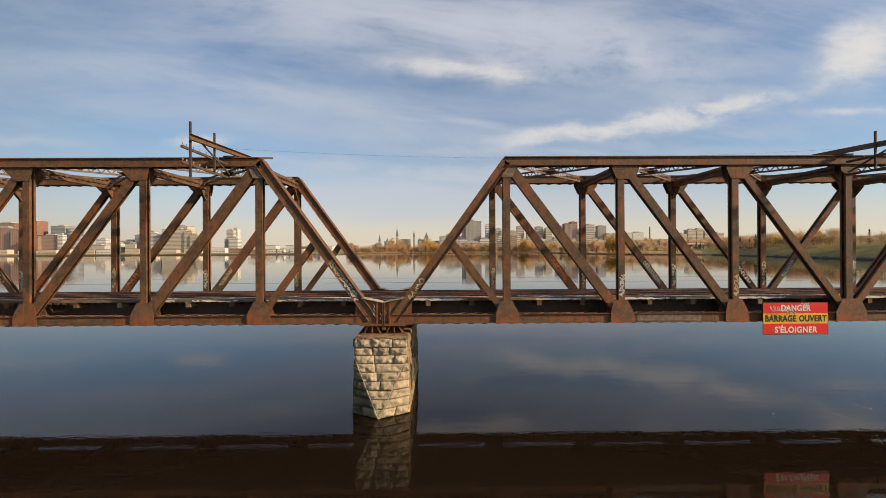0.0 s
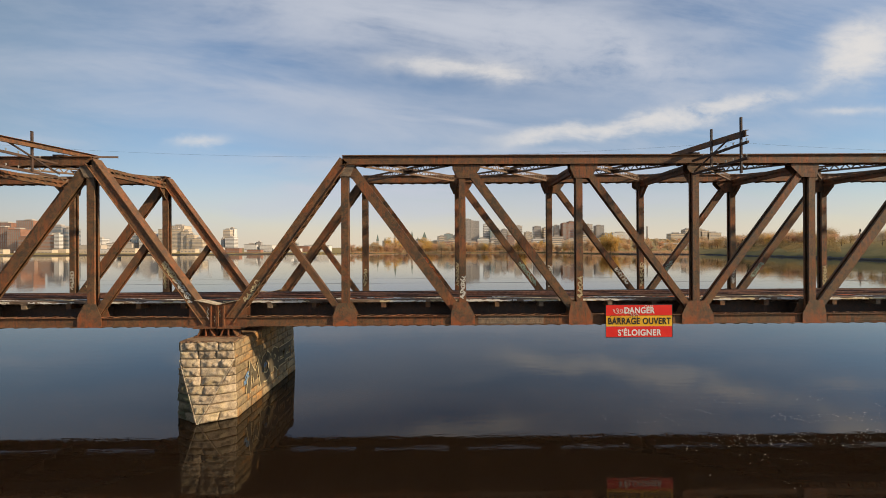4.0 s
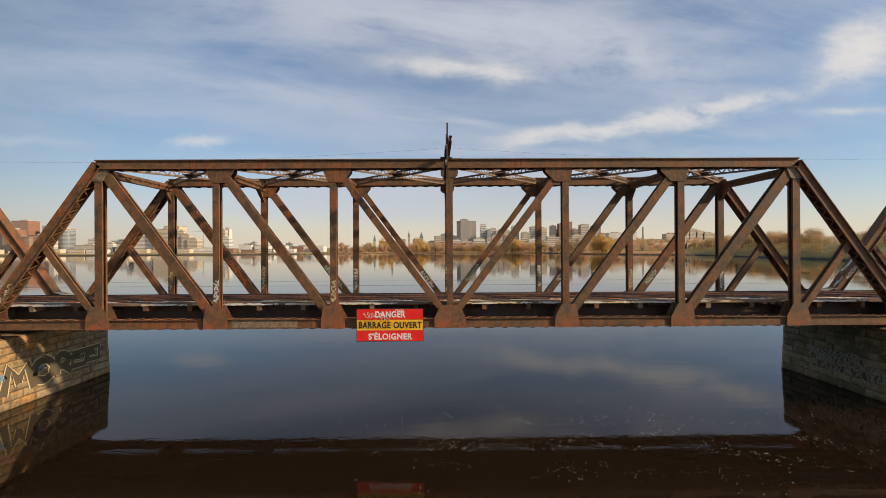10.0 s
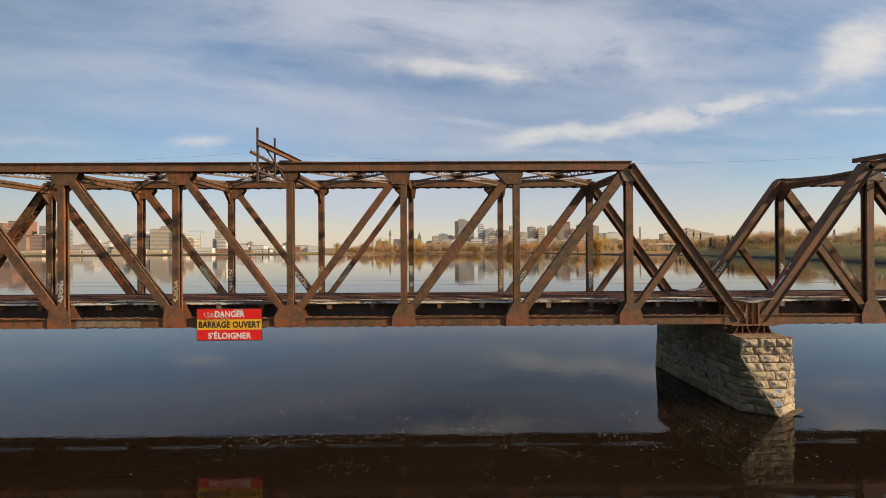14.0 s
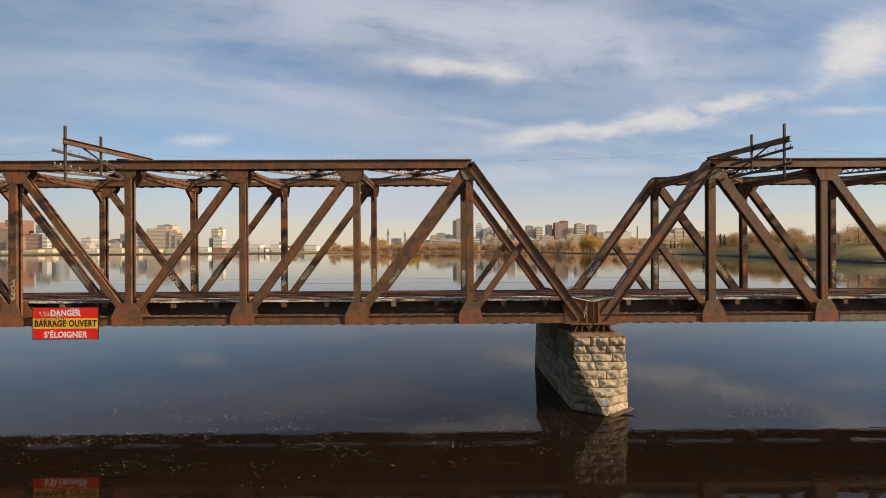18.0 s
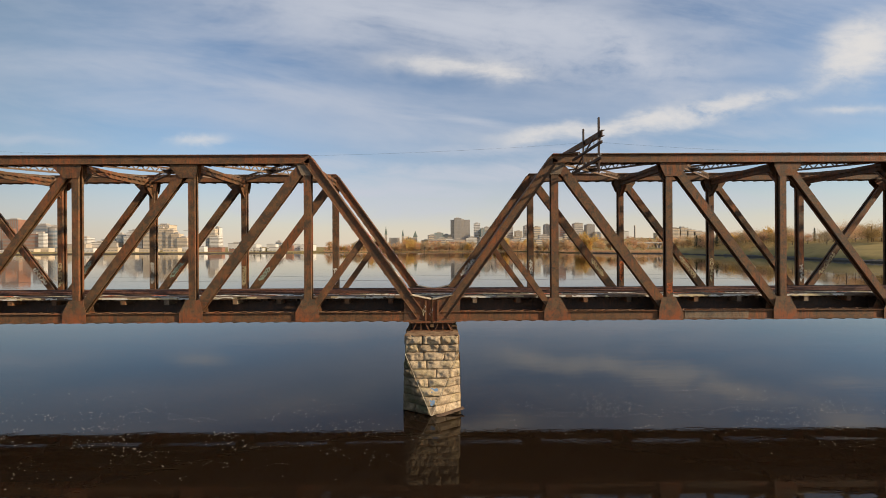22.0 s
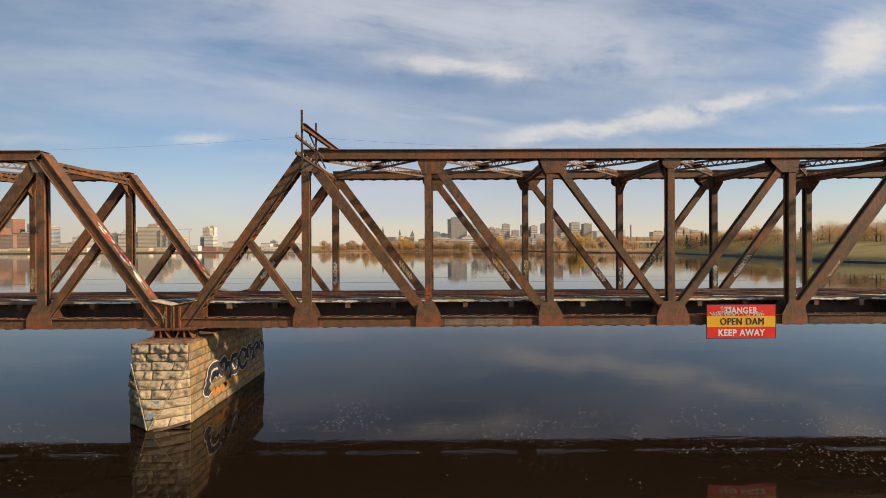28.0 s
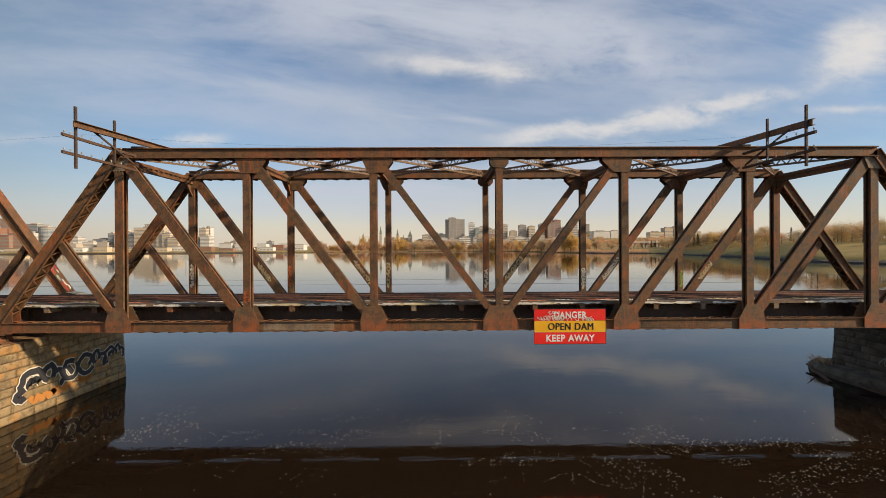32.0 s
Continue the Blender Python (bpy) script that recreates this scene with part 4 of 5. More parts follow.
piers = {}
for k, label in ((-1, "coursed limestone bridge pier standing in the river"), (0, "sunlit rough limestone pier with graffiti on its flank"),
                 (1, "pale limestone pier with a pointed cutwater and graffiti"), (2, "dark limestone pier with driftwood caught at its foot"),
                 (3, "coursed limestone bridge pier standing in the river")):
    if k == 2:
        piers[k] = stone_pier("stone_pier", label, k, 20 + k, 1.28, M_GRIME_SHADE, M_GRIME_SHADE)
    else:
        piers[k] = stone_pier("stone_pier", label, k, 20 + k)

# the third pier stands on a broad ledge with weeds on it
lines = [(-2.4, 8.6), (-3.3, 7.2), (-3.1, -1.6), (0.0, -3.6), (3.1, -1.6), (3.3, 7.2), (2.4, 8.6)]
s, n = Shape(), len(lines)
for z, grow in ((-1.2, 1.04), (0.30, 1.0), (0.62, 0.93)):
    s.v += [(x * grow, 2.6 + (y - 2.6) * grow, z + 0.06 * math.sin(3 * x + y)) for x, y in lines]
for i in range(2):
    s.f += [(i * n + j, i * n + (j + 1) % n, (i + 1) * n + (j + 1) % n, (i + 1) * n + j) for j in range(n)]
s.f.append(tuple(range(2 * n, 3 * n)))
part("footing", s, M_GRIME_SHADE, piers[2], "stained concrete ledge at the waterline")
weeds, rng = Shape(), random.Random(12)
for i in range(160):
    c = rng.choice([(-2.6, 7.3), (-2.3, 7.8)])
    p = Vector((c[0] + rng.gauss(0, 0.25), c[1] + rng.gauss(0, 0.35), 0.6))
    tip = p + Vector((rng.gauss(0, 0.25), rng.gauss(0, 0.25), rng.uniform(0.15, 0.5)))
    q = Vector((0.03, 0.02, 0))
    weeds.add([p - q, p + q, tip], [(0, 1, 2)])
tuft = tagged(new("weeds", weeds.mesh("weeds", M_LEAF[2])), "dry brown weeds growing on the pier's ledge", "weeds", kind="stuff")
tuft.location = (2 * SPAN, 0, 0)


# ---------------------------------------------------------------- painted scrawl
def ribbon(points, width, to_world):
    """A flat painted stroke along points of a plane."""
    s = Shape()
    for i, p in enumerate(points):
        a, b = Vector(points[max(0, i - 1)]), Vector(points[min(len(points) - 1, i + 1)])
        d = (b - a).normalized()
        nn = Vector((-d.y, d.x)) * width / 2
        s.v += [to_world(Vector(p) + nn), to_world(Vector(p) - nn)]
    for i in range(len(points) - 1):
        s.f.append((2 * i, 2 * i + 1, 2 * i + 3, 2 * i + 2))
    return s


def scrawl(rng, length, height, loops):
    """A looping line, like sprayed scribble, that says nothing."""
    pts, n = [], loops * 10
    a, b, c = rng.uniform(0.6, 1.1), rng.random() * 6, rng.uniform(0.15, 0.4)
    for i in range(n + 1):
        t = i / n
        pts.append((length * t + c * height * math.sin(2 * math.pi * loops * t + b), height * (0.5 + 0.42 * math.sin(2 * math.pi * loops * a * t)) + 0.08 * height * math.sin(17 * t + b)))
    return pts


def tag_on_member(span, a, b, y, color, t0, length, height, seed):
    """Scrawl along a member of a truss, on its face at y."""
    rng = random.Random(seed)
    a, b = Vector(a), Vector(b)
    along = (b - a).normalized()
    across = Vector((-along.z, 0, along.x))
    start = a + along * t0

    def place(p):
        q = start + along * p.x + across * (p.y - height / 2)
        return (q.x, y, q.z)
    for k in range(2):
        pts = scrawl(rng, length, height * (1 - 0.3 * k), max(4, int(length / 0.19)))
        part("painted_scrawl", ribbon(pts, 0.050, place), PAINT[color], span)


rng = random.Random(77)
Y_FAR = WIDE - 0.197
for k, sp in spans.items():
    for i in range(1, 8):
        if k == 2 and i > 3:
            continue
        color = rng.choice(["cream", "white", "cream", "white", "orange", "mint"])
        if k == 1 and i == 6:
            color = "green"
        tag_on_member(sp, (X[i], 0, 5.75), (X[i], 0, 9), Y_FAR, color, rng.uniform(0, 0.3), rng.uniform(0.9, 1.5), 0.26, rng.random())
    for a, b in ((1, 2), (2, 3), (3, 4), (7, 6), (6, 5), (5, 4)):
        color = rng.choice(["cream", "orange", "white", "cream", "mint", "white"])
        p, q = Vector((X[b], 0, LOW + 0.1)), Vector((X[a], 0, TOP))
        tag_on_member(sp, p, q, WIDE - 0.179, color, rng.uniform(1.5, 2.1), rng.uniform(0.9, 1.9), 0.28, rng.random())
for k, i, color in ((0, 2, "white"), (0, 3, "cream"), (1, 2, "orange")):
    tag_on_member(spans[k], (X[i], 0, 5.6), (X[i], 0, 9), -0.197, color, 0.1, 1.1 if k == 0 else 0.55, 0.26, 5 + k + i)
for k, color in ((0, "cream"), (1, "white")):
    p, q = Vector((X[0] + 0.15, 0, LOW)), Vector((X[1], 0, TOP))
    tag_on_member(spans[k], p, q, -0.229 if k == 0 else WIDE - 0.229, color, 1.35 if k == 0 else 2.2, 1.3, 0.3, 40 + k)
p, q = Vector((X[8] - 0.15, 0, LOW)), Vector((X[7], 0, TOP))
for k, t0, ln, col in ((-1, 1.3, 1.3, "white"), (-1, 2.6, 1.2, "cream")):
    tag_on_member(spans[k], p, q, -0.229, col, t0, ln, 0.32, 51 + t0)


# thick layers of old paint on the cover plates of the end posts at the second pier
rng = random.Random(91)
left_foot, left_head = Vector((X[0] + 0.15, 0, LOW + 0.05)), Vector((X[1], 0, TOP))
right_foot, right_head = Vector((X[8] - 0.15, 0, LOW + 0.05)), Vector((X[7], 0, TOP))
for foot, head, yc, owner, far_end, count in ((right_foot, right_head, 0.0, 0, 5.4, 34), (right_foot, right_head, WIDE, 0, 3.6, 16),
                                              (left_foot, left_head, 0.0, 1, 3.4, 16), (left_foot, left_head, WIDE, 1, 3.0, 10)):
    along = (head - foot).normalized()
    upward = Vector((-along.z, 0, along.x)) if along.x > 0 else Vector((along.z, 0, -along.x))
    for i in range(count):
        start, ln = rng.uniform(1.1, far_end), rng.uniform(0.25, 0.9)
        mid, wide = rng.uniform(-0.20, 0.20), rng.uniform(0.05, 0.16)
        pts = [(ln * j / 7, mid + 0.03 * math.sin(2.3 * j + i)) for j in range(8)]

        def stroke(v):
            q = foot + along * (start + v.x) + upward * (0.264 + 0.0006 * i)
            return (q.x, yc + v.y, q.z)
        part("painted_patch", ribbon(pts, wide, stroke), PAINT[rng.choice(["white", "red", "white", "cream", "red", "mint", "umber"])], spans[owner])
for k in (0, 1, 2):
    for i in range(4):
        x0, z0 = k * SPAN + rng.uniform(-0.5, 0.5), rng.uniform(4.5, 5.0)
        sp = spans[k] if x0 > k * SPAN or k - 1 not in spans else spans[k - 1]
        off = x0 - (k if sp is spans[k] else k - 1) * SPAN
        pts = [(off + 0.05 * math.sin(1.7 * j + i), z0 + 0.07 * j) for j in range(6)]
        part("painted_scrawl", ribbon(pts, 0.018, lambda v: (v.x, -0.322, v.y)), PAINT["white" if i % 3 else "cream"], sp)


def mural(pier, x, y0, z0, letters, size, outline, fill, accent, seed, toward, fat, line):
    """Bulging outlined strokes sprayed on the flank of a pier; they spell nothing."""
    rng = random.Random(seed)
    place = lambda lift: (lambda p: (x + toward * lift, p.x, p.y))

    def arc(cx, cz, rx, rz, a0, a1, n=12):
        return [(cx + rx * math.cos(radians(a0 + (a1 - a0) * j / n)), cz + rz * math.sin(radians(a0 + (a1 - a0) * j / n))) for j in range(n + 1)]
    kinds = [
        [arc(0.05, 0.0, 0.36, 0.42, 215, 10), arc(0.12, -0.1, 0.20, 0.22, 180, 20), arc(-0.30, -0.30, 0.16, 0.14, 60, 330)],
        [arc(0.0, 0.0, 0.33, 0.40, 60, 400), [(-0.1, 0.2), (0.1, -0.2)]],
        [arc(0.0, 0.15, 0.32, 0.28, -60, 190), arc(0.05, -0.25, 0.36, 0.20, 150, 350), [(0.30, 0.10), (0.44, -0.14)]],
        [arc(-0.12, 0.16, 0.20, 0.28, -20, 250), arc(0.20, -0.14, 0.22, 0.32, 160, -70)],
        [[(-0.45, -0.40), (-0.30, 0.34), (-0.14, -0.06), (0.02, 0.38), (0.16, -0.02), (0.34, 0.30), (0.46, -0.34)], arc(0.40, -0.40, 0.14, 0.1, 90, 300)],
    ]
    y = y0
    kinds += [
        [[(-0.46, -0.42), (-0.30, 0.40), (-0.02, -0.12)], [(-0.02, -0.12), (0.22, 0.40), (0.40, -0.42)]],
        [arc(0.0, 0.0, 0.32, 0.38, 92, 448, 18)],
        [[(-0.28, -0.42), (-0.24, 0.36)], arc(-0.05, 0.16, 0.30, 0.22, 120, -110), [(-0.05, -0.06), (0.34, -0.40)]],
        [[(-0.35, 0.30), (0.35, 0.34), (0.30, -0.30), (-0.35, -0.26), (-0.32, 0.06), (0.05, 0.06)]],
    ]
    order = [5, 6, 7, 8, 8] if seed == 3 else [0, 3, 1, 2, 3]
    count = 0
    for i in range(letters):
        sz = size * (1 - 0.07 * i)
        cy, cz = y + sz * 0.45, z0 + sz * 0.5 + (0.16 * i if size < 1 else 0.10 * i)
        for stroke in kinds[order[i % 5]]:
            pts = [(cy + sz * p[0] * 1.15 + 0.06 * rng.uniform(-1, 1), cz + sz * p[1] + 0.05 * rng.uniform(-1, 1)) for p in stroke]
            count += 1
            part("painted_outline", ribbon(pts, (fat + line) * sz, place(0.004 + 0.0005 * count)), PAINT[outline], pier)
            part("painted_letter_fill", ribbon(pts, fat * sz, place(0.014 + 0.0005 * count)), PAINT[fill if i % 3 else accent], pier)
        y += sz * 0.86


mural(piers[0], 1.475, 0.10, 0.66, 5, 1.72, "cream", "umber", "umber", 3, 1, 0.27, 0.085)
mural(piers[0], 1.475, -0.45, 1.35, 1, 0.60, "blue", "blue", "blue", 5, 1, 0.12, 0.03)
mural(piers[0], 1.475, 1.75, 1.35, 1, 0.60, "blue", "blue", "blue", 5, 1, 0.16, 0.03)
rng = random.Random(13)
for y0, z0, ln in ((0.5, 2.15, 1.3), (0.6, 0.75, 1.5), (1.9, 0.8, 1.2), (2.4, 2.3, 1.0), (3.6, 0.9, 0.9)):
    part("painted_patch", ribbon([(y0 + ln * j / 12, z0 + 0.10 * math.sin(j * 1.9)) for j in range(13)], 0.34, lambda p: (1.474, p.x, p.y)), PAINT["rust"], piers[1])
mural(piers[1], 1.478, 0.05, 0.85, 7, 1.48, "white", "black", "black", 9, 1, 0.22, 0.075)
# small paint marks on the second pier's cutwater
heart = [(0.20 * math.sin(t) ** 3, 0.013 * (13 * math.cos(t) - 5 * math.cos(2 * t) - 2 * math.cos(3 * t) - math.cos(4 * t))) for t in [6.2832 * j / 20 for j in range(20)]]
for cx, cz, kk, col in ((0.12, 1.12, 1.0, "blue"), (0.0, 0.62, 0.8, "blue")):
    s = Shape()
    for hx, hz in heart:
        z = cz + hz * kk
        y = -1.36 if z > 2.4 else -2.15 + 0.87 * z / 2.85 - 0.10
        s.v.append((cx + hx * kk, y, z))
    s.f = [tuple(range(20))]
    part("painted_patch", s, PAINT[col], piers[1])
rng = random.Random(4)
for k, y0, z0, ln in ((1, 0.1, 0.85, 4.9), (1, 0.5, 1.25, 4.6), (1, 1.6, 1.60, 3.4), (2, 0.6, 1.2, 3.6), (2, 1.5, 2.1, 2.0)):
    pts = scrawl(rng, ln, 0.62, int(ln * 3.2))
    part("painted_scrawl", ribbon(pts, 0.065, lambda p: (-1.50 if k == 1 else -1.90, y0 + p.x, z0 + p.y)), PAINT["grey"], piers[k])


# ---------------------------------------------------------------- warning signs
def words(text, high, wide, x, z, y, mat, parent):
    """Lettering of a given height and breadth, standing on a plane that faces the camera's side of the river."""
    cu = bpy.data.curves.new("lettering", "FONT")
    cu.space_character, cu.space_word = 1.10, 1.15
    cu.body, cu.size, cu.align_x, cu.align_y, cu.extrude, cu.offset = text, 1.0, "CENTER", "CENTER", 0.004, 0.0 if "M" in text else 0.030
    ob = bpy.data.objects.new("lettering", cu)
    me = bpy.data.meshes.new_from_object(ob)
    me.name = "lettering"
    bpy.data.objects.remove(ob)
    me.materials.clear()
    me.materials.append(mat)
    xs, ys = [v.co.x for v in me.vertices], [v.co.y for v in me.vertices]
    mx, my = (max(xs) + min(xs)) / 2, (max(ys) + min(ys)) / 2
    me.transform(Matrix.Translation((x, y, z)) @ Matrix.Rotation(radians(90), 4, "X")
                 @ Matrix.Diagonal((wide / (max(xs) - min(xs)), high / (max(ys) - min(ys)), 1, 1)) @ Matrix.Translation((-mx, -my, 0)))
    return part("lettering", me, mat, parent)


def warning_sign(lines, x0, z0, label, seed):
    wide, high = 3.42, 1.66
    y = -0.44
    board = thing("warning_sign", label, "sign", (x0, 0, 0), group="warning signs on the bridge")
    third = high / 3
    mats = (M_SIGN_RED, M_SIGN_YEL, M_SIGN_RED)
    for i in range(3):
        z1 = z0 + high - i * third
        panel = part("panel", Shape().box(0, wide, y, y + 0.012, z1 - third + 0.006, z1 - 0.006), mats[i], board)
        words(lines[i][0], lines[i][1], wide * lines[i][2], wide / 2 + 0.02, z1 - third / 2, y - 0.006, M_SIGN_BLACK if i == 1 else M_SIGN_WHITE, panel)
        if "M" in lines[i][0]:
            words(lines[i][0], lines[i][1], wide * lines[i][2], wide / 2 + 0.045, z1 - third / 2 + 0.006, y - 0.009, M_SIGN_BLACK, panel)
    edge = Shape()
    for z in (z0 - 0.02, z0 + high):
        edge.box(-0.02, wide + 0.02, y - 0.004, y + 0.03, z, z + 0.02)
    for x in (-0.02, wide):
        edge.box(x, x + 0.02, y - 0.004, y + 0.03, z0, z0 + high)
    part("edge_trim", edge, M_SIGN_BLACK, board)
    for x in (0.45, wide - 0.55):
        part("back_rail", Shape().box(x, x + 0.1, y + 0.013, y + 0.125, z0 + 0.05, z0 + high - 0.05), M_DARK, board)
    rng = random.Random(seed)
    for i in range(7):
        px, pz = rng.uniform(0.1, wide - 0.9), z0 + high - rng.uniform(0.08, 0.75)
        pts = scrawl(rng, rng.uniform(0.4, 0.9), rng.uniform(0.14, 0.34), 4)
        col = "white" if seed == 2 or pz > z0 + high - third * 0.9 else "black"
        if seed == 2:
            pz = max(pz, z0 + high - third * 0.75)
        part("painted_scrawl", ribbon(pts, 0.026 if col == "white" else 0.011, lambda p: (px + p.x, y - 0.014, pz + p.y - 0.15)), PAINT[col], board)


warning_sign([("DANGER", 0.33, 0.46), ("BARRAGE OUVERT", 0.34, 0.95), ("S'ÉLOIGNER", 0.41, 0.66)], 20.02, 3.66,
             "red and yellow French danger sign hung on the bridge", 1)
warning_sign([("DANGER", 0.33, 0.46), ("OPEN DAM", 0.33, 0.63), ("KEEP AWAY", 0.33, 0.68)], 76.17, 3.66,
             "red and yellow English danger sign hung on the bridge", 2)


# ---------------------------------------------------------------- line brackets on the top chord and their wires
def line_bracket(x):
    post = thing("line_bracket", "rusty steel wire bracket with crossarms and insulators on the top chord", "wire bracket", (x, 0, 0), group="wire brackets on the bridge")
    for y, z0, z1 in ((-3.9, 11.5, 13.95), (-1.8, 12.1, 14.0)):
        part("mast", Shape().box(-0.035, 0.035, y - 0.05, y + 0.05, z0, z1), M_DARK, post)
    s = Shape().bar((0.08, -4.1, 13.22), (0.08, 2.0, 13.52), (1, 0, 0), (0, 0, 1), -0.02, 0.02, -0.13, 0.13)
    for d in (-0.13, 0.11):
        s.bar((0.08, -4.1, 13.22 + d), (0.08, 2.0, 13.52 + d), (1, 0, 0), (0, 0, 1), 0.02, 0.12, 0, 0.02)
    part("main_beam", s, M_CHORD, post)
    for z in (12.74, 12.06):
        arm = part("crossarm", Shape().box(-0.12, -0.035, -4.45, -0.33, z - 0.055, z + 0.055), M_TIE, post)
        for y in (-4.35, -4.05, -3.5, -3.0, -2.4, -1.9, -1.3):
            s = Shape().tube((-0.078, y, z + 0.05), (-0.078, y, z + 0.12), 0.012, 0.012)
            s.tube((-0.078, y, z + 0.11), (-0.078, y, z + 0.155), 0.030, 0.034)
            s.tube((-0.078, y, z + 0.16), (-0.078, y, z + 0.185), 0.034, 0.016)
            part("insulator", s, M_GLASS, arm)
    part("brace", Shape().bar((0.03, -3.0, 13.2), (0.03, -0.3, 12.2), (1, 0, 0), (0, 0.35, 0.93), -0.02, 0.02, -0.04, 0.04), M_DARK, post)
    part("brace", Shape().bar((0.2, 0.0, 13.16), (1.5, 1.8, 13.5), (0.81, -0.58, 0), (0, 0, 1), -0.04, 0.04, -0.05, 0.05), M_DARK, post)
    part("clamp", Shape().box(-0.3, 0.3, -0.34, 0.34, 13.135, 13.20), M_DARK, post)
    return post


bracket = line_bracket(24.68)
for x in (-8.05, 57.26, 86.4):
    copy_thing(bracket, pose(x, 0, 0))


def wire(name, a, b, sag, r, label):
    """A thin wire hanging from a to b."""
    s, n = Shape(), 16
    for i in range(n + 1):
        t = i / n
        p = Vector(a).lerp(Vector(b), t) - Vector((0, 0, sag * 4 * t * (1 - t)))
        s.v += [(p.x, p.y - r, p.z), (p.x, p.y, p.z + r), (p.x, p.y + r, p.z), (p.x, p.y, p.z - r)]
    for i in range(n):
        s.f += [(4 * i + j, 4 * i + (j + 1) % 4, 4 * i + 4 + (j + 1) % 4, 4 * i + 4 + j) for j in range(4)]
    tagged(new(name, s.mesh(name, M_WIRE)), label, "wire")


for a, b in ((-8.05, 24.68), (24.68, 57.26), (57.26, 86.4)):
    wire("overhead_wire", (a, -3.5, 12.95), (b, -3.5, 12.95), 0.6, 0.0026, "thin slack wire strung between the brackets")
for z, r in ((5.98, 0.007), (6.28, 0.0045)):
    wire("guard_cable", (X_MIN, WIDE + 0.35, z), (X_MAX, WIDE + 0.35, z), 0.0, r, "thin steel cable running along the far truss")


# ---------------------------------------------------------------- the city across the river
def building(x, y, wide, high, deep, wall, label, style="bands", z=3.0, step=3.4, glass=None, roof=None, plant=True):
    """A block with its storeys: a wall, a roof slab, plant on top, and windows of every storey."""
    house = thing("apartment_building" if style != "low" else "low_building", label, "building", (x, y, z))
    hw = wide / 2
    if style == "round":
        walls = part("wall", Shape().tube((0, hw, -8), (0, hw, high), hw, hw, 24), wall, house)
        part("roof", Shape().tube((0, hw, high), (0, hw, high + 0.7), hw + 0.3, hw + 0.3, 24), roof or M_ROOF, house)
    else:
        walls = part("wall", Shape().box(-hw, hw, 0, deep, -8, high), wall, house)
        part("roof", Shape().box(-hw - 0.3, hw + 0.3, -0.3, deep + 0.3, high, high + 0.7), roof or M_ROOF, house)
    if plant and high > 18:
        part("roof_plant", Shape().box(-hw * 0.45, hw * 0.4, deep * 0.3, deep * 0.7, high + 0.7, high + 4.2), M_GREY, house)
    floors = max(1, int((high - 2) / step))
    glass = glass or M_PANE
    if style == "bands":
        for i in range(floors):
            z0 = 1.6 + i * step
            part("window", Shape().box(-hw - 0.12, hw + 0.12, -0.12, deep + 0.12, z0, z0 + step * 0.46), glass, walls)
    elif style == "columns":
        count = max(2, int(wide / 4.5))
        for i in range(count):
            cx = -hw + wide * (i + 0.5) / count
            part("window", Shape().box(cx - wide * 0.27 / count, cx + wide * 0.27 / count, -0.12, 0.3, 2, high - 1.5), glass, walls)
        for i in range(0, floors, 2):
            z0 = 1.2 + i * step
            part("floor_band", Shape().box(-hw - 0.1, hw + 0.1, -0.25, deep + 0.1, z0, z0 + 0.9), wall, walls)
    elif style == "round":
        for i in range(floors):
            z0 = 1.6 + i * step
            part("window", Shape().tube((0, hw, z0), (0, hw, z0 + step * 0.55), hw + 0.15, hw + 0.15, 24), glass, walls)
    elif style == "low":
        count = max(2, int(wide / 7))
        for i in range(count):
            cx = -hw + wide * (i + 0.5) / count
            part("window", Shape().box(cx - 2.4, cx + 2.4, -0.12, 0.3, high * 0.35, high * 0.35 + 1.6), glass, walls)
    return house


def at_view(u, dist):
    """x of a thing seen along the slope u from the middle of the path at a distance."""
    return EYE[0] + u * (dist - EYE[1])


def city(u, dist, wide, top, deep, wall, label, style="bands", base=3.0, **more):
    """A building by its bearing slope, distance, breadth, and the height of its roof over the water."""
    return building(at_view(u, dist), dist, wide, top - base, deep, wall, label, style, base, **more)


